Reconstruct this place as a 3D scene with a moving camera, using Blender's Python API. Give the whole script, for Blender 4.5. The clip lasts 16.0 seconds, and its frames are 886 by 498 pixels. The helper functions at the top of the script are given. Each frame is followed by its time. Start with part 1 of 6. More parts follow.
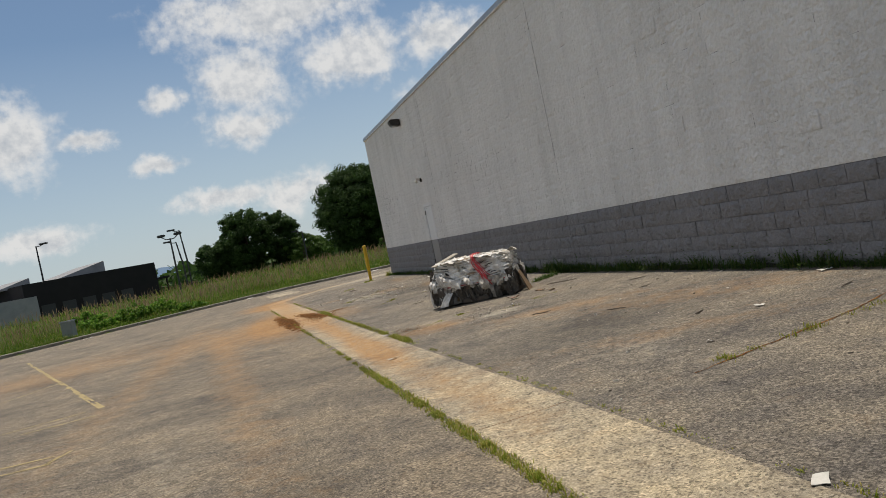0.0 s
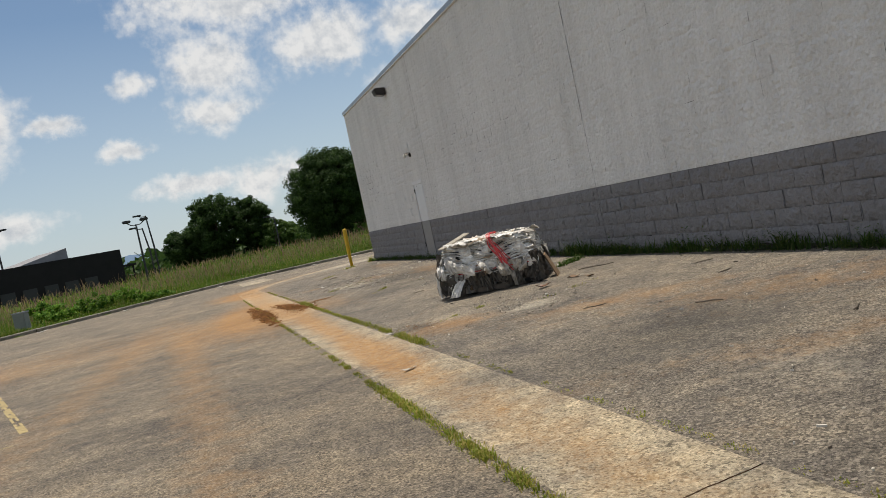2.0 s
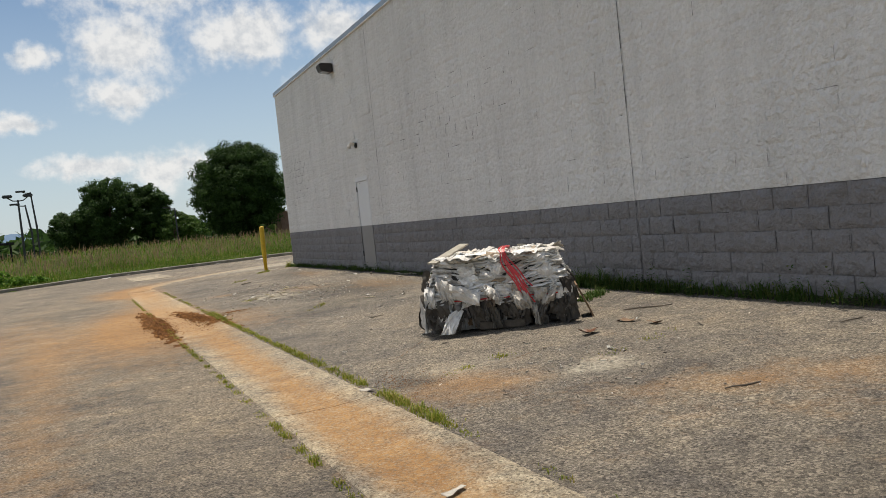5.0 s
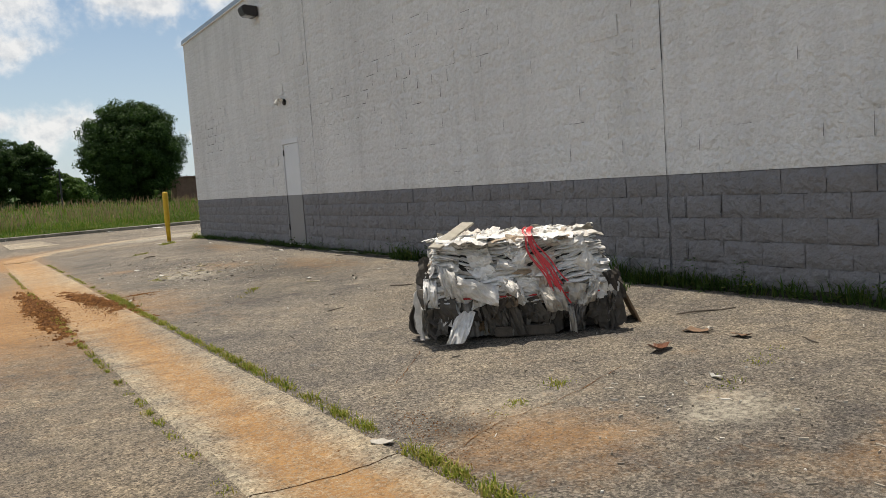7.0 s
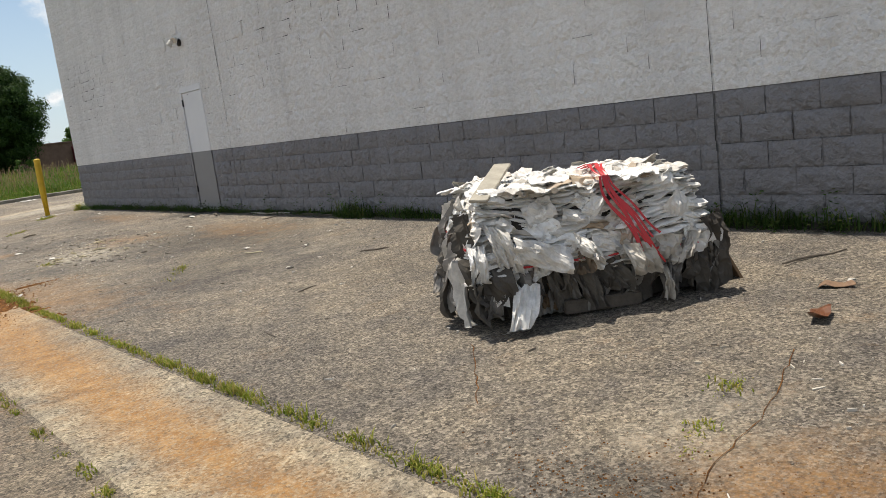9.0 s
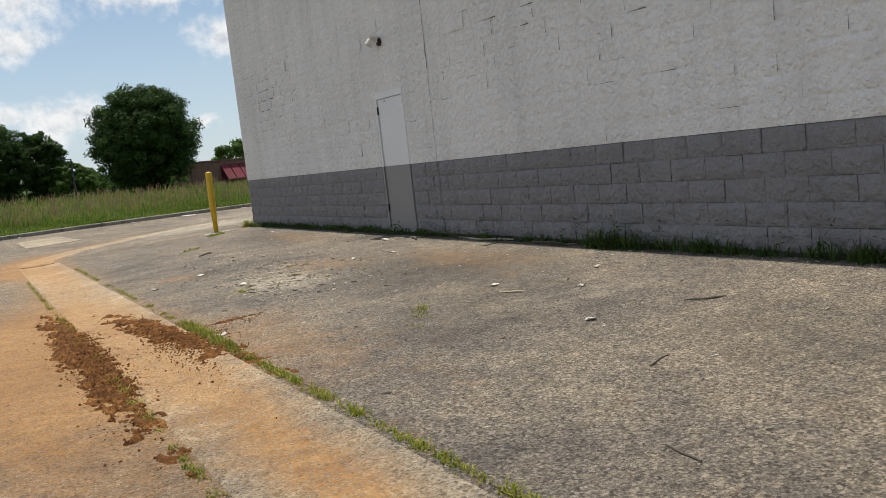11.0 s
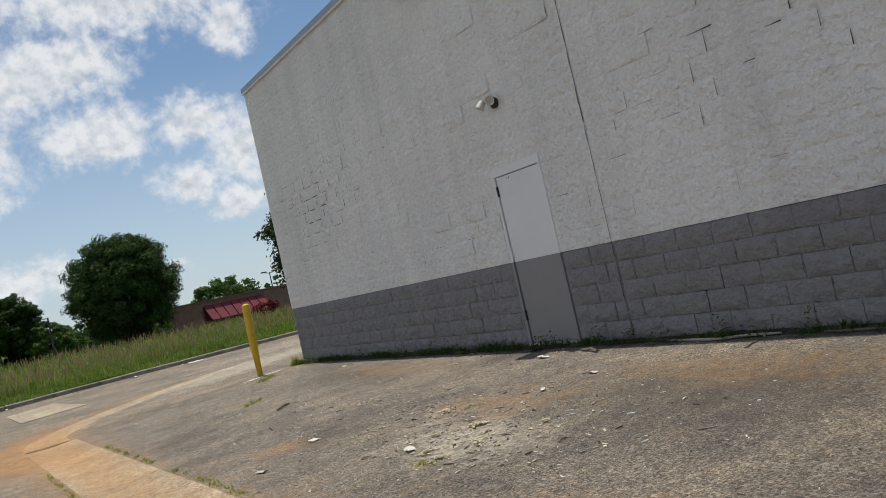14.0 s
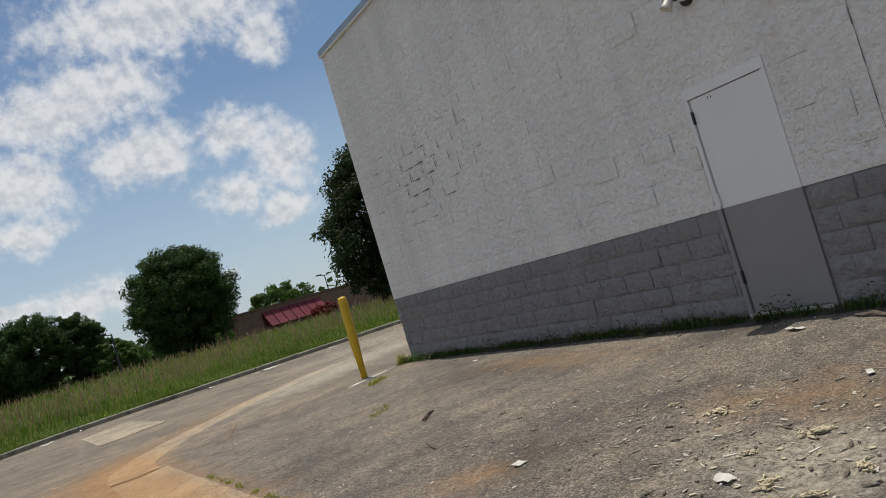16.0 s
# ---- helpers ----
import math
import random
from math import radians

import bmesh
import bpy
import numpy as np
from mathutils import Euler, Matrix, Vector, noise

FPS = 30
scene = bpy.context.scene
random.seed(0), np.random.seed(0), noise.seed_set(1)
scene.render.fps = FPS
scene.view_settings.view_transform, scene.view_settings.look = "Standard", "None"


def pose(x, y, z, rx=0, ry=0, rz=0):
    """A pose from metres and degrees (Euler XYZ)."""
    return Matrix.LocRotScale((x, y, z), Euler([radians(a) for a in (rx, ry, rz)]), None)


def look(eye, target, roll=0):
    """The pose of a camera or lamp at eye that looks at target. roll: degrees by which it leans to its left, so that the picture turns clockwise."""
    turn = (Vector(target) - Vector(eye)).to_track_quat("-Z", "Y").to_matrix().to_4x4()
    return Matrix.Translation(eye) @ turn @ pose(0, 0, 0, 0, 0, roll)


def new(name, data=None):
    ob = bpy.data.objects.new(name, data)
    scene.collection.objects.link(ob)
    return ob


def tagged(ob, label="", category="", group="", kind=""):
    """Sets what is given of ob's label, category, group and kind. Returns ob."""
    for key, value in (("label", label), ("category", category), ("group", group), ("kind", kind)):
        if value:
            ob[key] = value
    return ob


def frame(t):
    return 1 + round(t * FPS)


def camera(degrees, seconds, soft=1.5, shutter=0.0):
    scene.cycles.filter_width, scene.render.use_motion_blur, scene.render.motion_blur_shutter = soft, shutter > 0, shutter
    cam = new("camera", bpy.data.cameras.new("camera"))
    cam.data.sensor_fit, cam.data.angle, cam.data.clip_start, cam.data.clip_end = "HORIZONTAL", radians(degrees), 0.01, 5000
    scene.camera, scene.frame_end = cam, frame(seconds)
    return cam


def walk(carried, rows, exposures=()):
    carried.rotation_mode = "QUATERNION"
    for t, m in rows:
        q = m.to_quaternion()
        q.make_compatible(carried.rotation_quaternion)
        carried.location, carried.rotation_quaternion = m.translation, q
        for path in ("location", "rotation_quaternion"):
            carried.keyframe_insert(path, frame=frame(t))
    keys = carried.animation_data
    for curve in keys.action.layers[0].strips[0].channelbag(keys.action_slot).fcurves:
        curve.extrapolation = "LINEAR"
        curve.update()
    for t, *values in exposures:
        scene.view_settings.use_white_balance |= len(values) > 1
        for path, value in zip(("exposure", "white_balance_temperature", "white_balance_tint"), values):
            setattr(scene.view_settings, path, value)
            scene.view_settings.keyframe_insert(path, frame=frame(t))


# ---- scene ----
cam = camera(57.9, 16.0, 0.8)
PATH = [
    (0, (-6.063, -30.849, 1.171), (-5.544, -28.918, 1.132), -11.8),
    (0.5, (-6.087, -30.274, 1.135), (-5.55, -28.351, 1.007), -13.5),
    (1, (-6.085, -29.605, 1.14), (-5.545, -27.685, 0.994), -10.3),
    (1.5, (-6.043, -29.089, 1.148), (-5.479, -27.174, 1.028), -12.2),
    (2, (-5.979, -28.453, 1.129), (-5.402, -26.54, 1.042), -12.0),
    (2.5, (-5.959, -27.906, 1.139), (-5.292, -26.022, 1.054), -11.4),
    (3, (-5.873, -27.32, 1.131), (-5.175, -25.449, 1.022), -12.0),
    (3.5, (-5.875, -26.796, 1.143), (-5.149, -24.934, 1.046), -10.5),
    (3.7, (-5.842, -26.54, 1.107), (-5.099, -24.684, 1.049), -10.3),
    (5.8, (-5.81, -23.95, 1.111), (-4.987, -22.131, 0.987), -4.4),
    (6, (-5.775, -23.716, 1.107), (-4.935, -21.906, 0.969), -4.7),
    (6.5, (-5.751, -23.18, 1.148), (-4.842, -21.406, 0.985), -2.8),
    (7, (-5.721, -22.72, 1.135), (-4.699, -21.009, 0.962), -4.0),
    (7.5, (-5.67, -22.281, 1.13), (-4.54, -20.647, 0.899), -4.6),
    (8, (-5.678, -21.904, 1.138), (-4.431, -20.378, 0.799), -6.6),
    (8.2, (-5.655, -21.724, 1.104), (-4.407, -20.198, 0.767), -7.0),
    (10.3, (-5.55, -19.15, 1.102), (-4.397, -17.541, 0.815), -9.0),
    (10.5, (-5.546, -18.915, 1.066), (-4.479, -17.245, 0.794), -11.6),
    (11, (-5.542, -18.3, 1.079), (-4.552, -16.578, 0.852), -6.3),
    (11.5, (-5.55, -17.686, 1.07), (-4.634, -15.923, 0.84), -10.0),
    (12, (-5.617, -16.989, 1.065), (-4.804, -15.168, 0.912), -7.7),
    (12.5, (-5.685, -16.472, 1.094), (-4.821, -14.672, 0.977), -8.8),
    (13, (-5.723, -15.897, 1.145), (-4.741, -14.155, 1.19), -9.1),
    (13.5, (-5.797, -15.338, 1.135), (-4.734, -13.644, 1.163), -11.2),
    (14, (-5.793, -14.638, 1.148), (-4.706, -12.96, 1.195), -12.9),
    (14.5, (-5.825, -14.064, 1.145), (-4.719, -12.399, 1.215), -12.8),
    (15, (-5.768, -13.382, 1.132), (-4.761, -11.655, 1.214), -13.3),
    (15.5, (-5.736, -12.803, 1.162), (-4.709, -11.089, 1.25), -16.4),
    (16, (-5.72, -12.147, 1.182), (-4.732, -10.409, 1.245), -16.8),
]
walk(cam, [(t, look(eye, target, roll)) for t, eye, target, roll in PATH],
     [(0.0, -0.28, 6830, 10), (3.0, -0.1, 6880, 10), (6.5, -0.05, 6880, 10), (8.0, 0.12, 6780, 10), (10.5, 0.18, 6730, 10), (11.0, 0.05, 6730, 10), (12.5, 0.0, 6680, 10), (13.5, -0.12, 6580, 10), (14.5, -0.1, 6580, 10), (16.0, -0.28, 6580, 10)])

# ---- world, sun, exposure ----
SUN_DIR = Vector((0.038, 0.27, 1.0)).normalized()      # towards the sun: high, ahead of the walk, just behind the wall
sun_data = bpy.data.lights.new("sun", "SUN")
sun_data.energy, sun_data.angle, sun_data.color = 4.8, radians(0.53), (1.0, 0.94, 0.84)
sun = new("sun", sun_data)
sun.matrix_world = look((0, 0, 60), Vector((0, 0, 60)) - SUN_DIR)

# clouds: azimuth from +y to +x, elevation, half width, half height, in degrees; the last four are unseen fill
CLOUDS = [
    (5.7, 17.2, 6.5, 2.0), (11.6, 13.6, 3.6, 2.0), (18.0, 13.6, 3.0, 1.5), (3.6, 13.2, 3.0, 2.2), (3.2, 10.0, 2.5, 1.1),
    (-1.8, 12.5, 1.4, 0.8), (-3.0, 8.5, 1.5, 0.6), (-11.4, 11.2, 2.4, 2.4), (-7.2, 10.6, 2.0, 0.6), (5.6, 5.0, 2.8, 1.3),
    (0.9, 5.5, 3.4, 0.7), (-11.3, 4.7, 3.4, 0.9), (14.7, 22.0, 8.1, 2.3), (9.6, 18.0, 4.6, 2.2), (20.5, 11.3, 2.2, 2.2),
    (16.8, 9.4, 2.3, 1.3), (19.7, 7.7, 2.0, 1.0), (21.4, 19.4, 1.6, 1.8), (14.7, 4.2, 1.0, 0.5),
    # out of view, added to throw more light on the shaded wall
    (-75.0, 44.0, 44.0, 24.0), (-120.0, 22.0, 34.0, 12.0), (-70.0, 16.0, 22.0, 7.0), (165.0, 34.0, 50.0, 20.0),
]


def build_world():
    world = bpy.data.worlds.new("sky")
    scene.world = world
    world.use_nodes = True
    nt = world.node_tree
    nt.nodes.clear()
    L = nt.links.new

    def math_node(op, a, b=None, c=None):
        n = nt.nodes.new("ShaderNodeMath")
        n.operation = op
        for i, v in enumerate((a, b, c)):
            if v is None:
                continue
            if isinstance(v, (int, float)):
                n.inputs[i].default_value = v
            else:
                L(v, n.inputs[i])
        return n.outputs[0]

    tc = nt.nodes.new("ShaderNodeTexCoord").outputs["Generated"]
    sep = nt.nodes.new("ShaderNodeSeparateXYZ")
    L(tc, sep.inputs[0])
    az = math_node("MULTIPLY", math_node("ARCTAN2", sep.outputs[0], sep.outputs[1]), 57.29578)
    el = math_node("MULTIPLY", math_node("ARCSINE", sep.outputs[2]), 57.29578)
    comb = nt.nodes.new("ShaderNodeCombineXYZ")
    L(az, comb.inputs[0]), L(el, comb.inputs[1])

    def noise_node(scale, detail, rough):
        n = nt.nodes.new("ShaderNodeTexNoise")
        n.inputs["Scale"].default_value, n.inputs["Detail"].default_value, n.inputs["Roughness"].default_value = scale, detail, rough
        L(comb.outputs[0], n.inputs["Vector"])
        return n

    warp = noise_node(0.35, 6, 0.62)
    off = nt.nodes.new("ShaderNodeVectorMath")
    off.operation = "MULTIPLY_ADD"
    L(warp.outputs["Color"], off.inputs[0])
    off.inputs[1].default_value, off.inputs[2].default_value = (3.0, 2.4, 0), (-1.5, -1.2, 0)
    place = nt.nodes.new("ShaderNodeVectorMath")
    L(comb.outputs[0], place.inputs[0]), L(off.outputs[0], place.inputs[1])
    cover = None
    for ca, ce, rx, ry in CLOUDS:
        s = nt.nodes.new("ShaderNodeVectorMath")
        s.operation = "MULTIPLY_ADD"
        L(place.outputs[0], s.inputs[0])
        s.inputs[1].default_value, s.inputs[2].default_value = (1 / rx, 1 / ry, 0), (-ca / rx, -ce / ry, 0)
        ln = nt.nodes.new("ShaderNodeVectorMath")
        ln.operation = "LENGTH"
        L(s.outputs[0], ln.inputs[0])
        v = math_node("SUBTRACT", 1.25, ln.outputs["Value"])
        cover = v if cover is None else math_node("SMOOTH_MAX", cover, v, 0.25)
    def puff(shift):
        """Billowing detail of the clouds, at a place moved in degrees."""
        mv = nt.nodes.new("ShaderNodeVectorMath")
        L(comb.outputs[0], mv.inputs[0])
        mv.inputs[1].default_value = (shift[0], shift[1], 0)
        out = []
        for scale, detail, rough in ((0.42, 8, 0.55), (1.25, 9, 0.58)):
            n = nt.nodes.new("ShaderNodeTexNoise")
            n.inputs["Scale"].default_value, n.inputs["Detail"].default_value, n.inputs["Roughness"].default_value = scale, detail, rough
            L(mv.outputs[0], n.inputs["Vector"])
            out.append(n.outputs["Fac"])
        return math_node("ADD", math_node("MULTIPLY", out[0], 0.6), math_node("MULTIPLY", out[1], 0.4))

    here, above = puff((0, 0)), puff((0.25, 0.75))
    dens = math_node("ADD", cover, math_node("MULTIPLY", math_node("SUBTRACT", here, 0.47), 2.6))
    alpha = nt.nodes.new("ShaderNodeMapRange")
    alpha.interpolation_type = "SMOOTHSTEP"
    alpha.inputs["From Min"].default_value, alpha.inputs["From Max"].default_value = -0.12, 0.95
    L(dens, alpha.inputs["Value"])
    # thin veil low over the horizon
    veil = nt.nodes.new("ShaderNodeMapRange")
    veil.inputs["From Min"].default_value, veil.inputs["From Max"].default_value = 17.0, 0.0
    veil.inputs["To Min"].default_value, veil.inputs["To Max"].default_value = 0.0, 0.85
    L(el, veil.inputs["Value"])
    # sunlit crests, grey undersides and thick middles
    crest = math_node("MULTIPLY", math_node("SUBTRACT", here, above), 3.4)
    thick = math_node("MULTIPLY", math_node("MAXIMUM", math_node("SUBTRACT", dens, 0.55), 0.0), 0.42)
    body = math_node("SUBTRACT", math_node("ADD", 0.80, crest), thick)
    tone = nt.nodes.new("ShaderNodeValToRGB")
    tone.color_ramp.elements[0].position, tone.color_ramp.elements[0].color = 0.15, (0.56, 0.61, 0.68, 1)
    tone.color_ramp.elements[1].position, tone.color_ramp.elements[1].color = 0.85, (0.87, 0.89, 0.915, 1)
    L(body, tone.inputs[0])

    sky = nt.nodes.new("ShaderNodeTexSky")
    sky.sky_type, sky.sun_disc = "NISHITA", False
    sky.sun_elevation = math.asin(SUN_DIR.z)
    sky.sun_rotation = math.atan2(SUN_DIR.x, SUN_DIR.y)
    sky.air_density, sky.dust_density, sky.ozone_density = 1.0, 0.6, 1.6
    skyc = nt.nodes.new("ShaderNodeMix")
    skyc.data_type, skyc.blend_type = "RGBA", "MULTIPLY"
    skyc.inputs["Factor"].default_value = 1.0
    L(sky.outputs[0], skyc.inputs[6])
    skyc.inputs[7].default_value = (SKY * 0.95, SKY * 1.03, SKY * 1.07, 1)
    m1 = nt.nodes.new("ShaderNodeMix")
    m1.data_type = "RGBA"
    L(math_node("MULTIPLY", veil.outputs[0], 0.8), m1.inputs["Factor"]), L(skyc.outputs[2], m1.inputs[6])
    m1.inputs[7].default_value = (0.60, 0.71, 0.84, 1)
    m2 = nt.nodes.new("ShaderNodeMix")
    m2.data_type = "RGBA"
    L(math_node("MULTIPLY", alpha.outputs[0], 0.93), m2.inputs["Factor"]), L(m1.outputs[2], m2.inputs[6]), L(tone.outputs[0], m2.inputs[7])
    bg = nt.nodes.new("ShaderNodeBackground")
    L(m2.outputs[2], bg.inputs["Color"])
    out = nt.nodes.new("ShaderNodeOutputWorld")
    L(bg.outputs[0], out.inputs["Surface"])


SKY = 0.095
build_world()


# ---- materials ----
class Mat:
    """A node material with short helpers."""

    def __init__(self, name, rough=0.8, metal=0.0, spec=0.5):
        self.m = bpy.data.materials.new(name)
        self.m.use_nodes = True
        self.nt = self.m.node_tree
        self.b = self.nt.nodes["Principled BSDF"]
        self.b.inputs["Roughness"].default_value, self.b.inputs["Metallic"].default_value = rough, metal
        self.b.inputs["Specular IOR Level"].default_value = spec
        self.pos = self.nt.nodes.new("ShaderNodeNewGeometry").outputs["Position"]

    def n(self, kind):
        return self.nt.nodes.new(kind)

    def link(self, a, b):
        self.nt.links.new(a, b)

    def noise(self, scale, detail=4, rough=0.55, stretch=None, vec=None):
        n = self.n("ShaderNodeTexNoise")
        n.inputs["Scale"].default_value, n.inputs["Detail"].default_value, n.inputs["Roughness"].default_value = scale, detail, rough
        v = vec or self.pos
        if stretch:
            mm = self.n("ShaderNodeVectorMath")
            mm.operation = "MULTIPLY"
            mm.inputs[1].default_value = stretch
            self.link(v, mm.inputs[0])
            v = mm.outputs[0]
        self.link(v, n.inputs["Vector"])
        return n.outputs["Fac"]

    def voronoi(self, scale, out="Distance"):
        n = self.n("ShaderNodeTexVoronoi")
        n.inputs["Scale"].default_value = scale
        self.link(self.pos, n.inputs["Vector"])
        return n.outputs[out]

    def ramp(self, fac, *stops):
        r = self.n("ShaderNodeValToRGB")
        e = r.color_ramp.elements
        while len(e) < len(stops):
            e.new(0.5)
        for el, (p, c) in zip(e, stops):
            el.position = p
            el.color = (*c, 1) if isinstance(c, tuple) else (c, c, c, 1)
        self.link(fac, r.inputs[0])
        return r.outputs[0]

    def mix(self, fac, a, b, blend="MIX"):
        m = self.n("ShaderNodeMix")
        m.data_type, m.blend_type = "RGBA", blend
        for v, s in ((fac, m.inputs["Factor"]), (a, m.inputs[6]), (b, m.inputs[7])):
            if isinstance(v, (int, float)):
                s.default_value = v
            elif isinstance(v, tuple):
                s.default_value = (*v, 1)
            else:
                self.link(v, s)
        return m.outputs[2]

    def math(self, op, a, b=0.0, clamp=False):
        m = self.n("ShaderNodeMath")
        m.operation, m.use_clamp = op, clamp
        for v, s in ((a, m.inputs[0]), (b, m.inputs[1])):
            if isinstance(v, (int, float)):
                s.default_value = v
            else:
                self.link(v, s)
        return m.outputs[0]

    def attr(self, name):
        a = self.n("ShaderNodeAttribute")
        a.attribute_name = name
        return a.outputs["Fac"]

    def rand(self):
        """A value for each object and each loose piece of a mesh."""
        o = self.n("ShaderNodeObjectInfo").outputs["Random"]
        g = self.n("ShaderNodeNewGeometry").outputs["Random Per Island"]
        return self.math("FRACT", self.math("ADD", o, g))

    def bump(self, height, strength, distance):
        bp = self.n("ShaderNodeBump")
        bp.inputs["Strength"].default_value, bp.inputs["Distance"].default_value = strength, distance
        self.link(height, bp.inputs["Height"])
        prev = self.b.inputs["Normal"].links
        if prev:
            self.link(prev[0].from_socket, bp.inputs["Normal"])
        self.link(bp.outputs[0], self.b.inputs["Normal"])
        return self

    def color(self, c):
        if isinstance(c, tuple):
            self.b.inputs["Base Color"].default_value = (*c, 1)
        else:
            self.link(c, self.b.inputs["Base Color"])
        return self


def plain(name, c, rough=0.6, metal=0.0, var=0.15, scale=8.0, bump=0.0):
    m = Mat(name, rough, metal)
    lo, hi = tuple(v * (1 - var) for v in c), tuple(min(1, v * (1 + var)) for v in c)
    col = m.ramp(m.noise(scale, 6, 0.65), (0.3, lo), (0.7, hi))
    m.color(m.mix(m.math("MULTIPLY", m.rand(), 0.25), col, tuple(v * 0.7 for v in c)))
    if bump:
        m.bump(m.noise(scale * 8, 4), 0.6, bump)
    return m.m


def paint_block(name, c, dirt):
    m = Mat(name, 0.75, 0, 0.3)
    big = m.ramp(m.noise(0.5, 5, 0.6), (0.3, tuple(v * 0.9 for v in c)), (0.7, tuple(v * 1.05 for v in c)))
    streak = m.ramp(m.noise(1.0, 5, 0.6, (3.0, 3.0, 0.35)), (0.45, 1.0), (0.75, 0.86))
    col = m.mix(1.0, big, streak, "MULTIPLY")
    col = m.mix(m.math("MULTIPLY", m.rand(), 0.16), col, tuple(v * 0.8 for v in c))
    col = m.mix(m.ramp(m.noise(7, 8, 0.7), (0.60, 0.0), (0.78, 0.55)), col, dirt)
    col = m.mix(1.0, col, m.ramp(m.noise(26, 6, 0.7), (0.32, 0.90), (0.52, 1.0), (0.7, 1.05)), "MULTIPLY")
    m.color(col)
    m.bump(m.noise(15, 3, 0.5), 1.0, 0.05)
    m.bump(m.noise(48, 3, 0.55), 0.6, 0.007)
    return m.m


M_WHITE = paint_block("white_painted_block", (0.715, 0.705, 0.69), (0.60, 0.59, 0.57))
M_DARK = paint_block("grey_painted_block", (0.21, 0.206, 0.214), (0.13, 0.13, 0.135))
M_CRACK = plain("open_joint", (0.03, 0.03, 0.03), 0.9)
M_COPING = plain("galvanised_coping", (0.34, 0.36, 0.38), 0.45, 0.6, 0.1, 3)
M_COPING_EDGE = plain("white_drip_edge", (0.75, 0.75, 0.74), 0.5)
M_ROOF = plain("roof_membrane", (0.5, 0.5, 0.48), 0.9)
M_DOOR_W = plain("door_paint_white", (0.68, 0.68, 0.69), 0.45, 0, 0.03, 3)
M_DOOR_G = plain("door_paint_grey", (0.215, 0.208, 0.21), 0.45, 0, 0.05, 3)
M_ALU = plain("aluminium", (0.6, 0.6, 0.6), 0.4, 0.8)
M_BLACK = plain("black_metal", (0.025, 0.025, 0.027), 0.5)
M_BRONZE = plain("dark_bronze_metal", (0.035, 0.03, 0.027), 0.45, 0.3)
M_LAMPWHITE = plain("lamp_housing", (0.62, 0.6, 0.55), 0.45, 0, 0.1, 20)
M_RUST = plain("rust_stain", (0.20, 0.12, 0.07), 0.8, 0, 0.3, 40)
M_STEEL = plain("galvanised_steel", (0.35, 0.36, 0.37), 0.45, 0.7)


def glass_mat():
    m = Mat("lamp_glass", 0.25)
    m.color((0.75, 0.75, 0.72))
    m.b.inputs["Transmission Weight"].default_value = 0.5
    return m.m


M_GLASS = glass_mat()


def yellow_mat():
    m = Mat("yellow_bollard_paint", 0.5)
    c = m.ramp(m.noise(6, 6, 0.65), (0.3, (0.50, 0.31, 0.012)), (0.7, (0.66, 0.43, 0.02)))
    chip = m.ramp(m.noise(28, 5, 0.7), (0.28, 1.0), (0.32, 0.0))
    m.color(m.mix(chip, c, (0.14, 0.08, 0.04)))
    m.bump(m.noise(40), 0.3, 0.003)
    return m.m


M_YELLOW = yellow_mat()


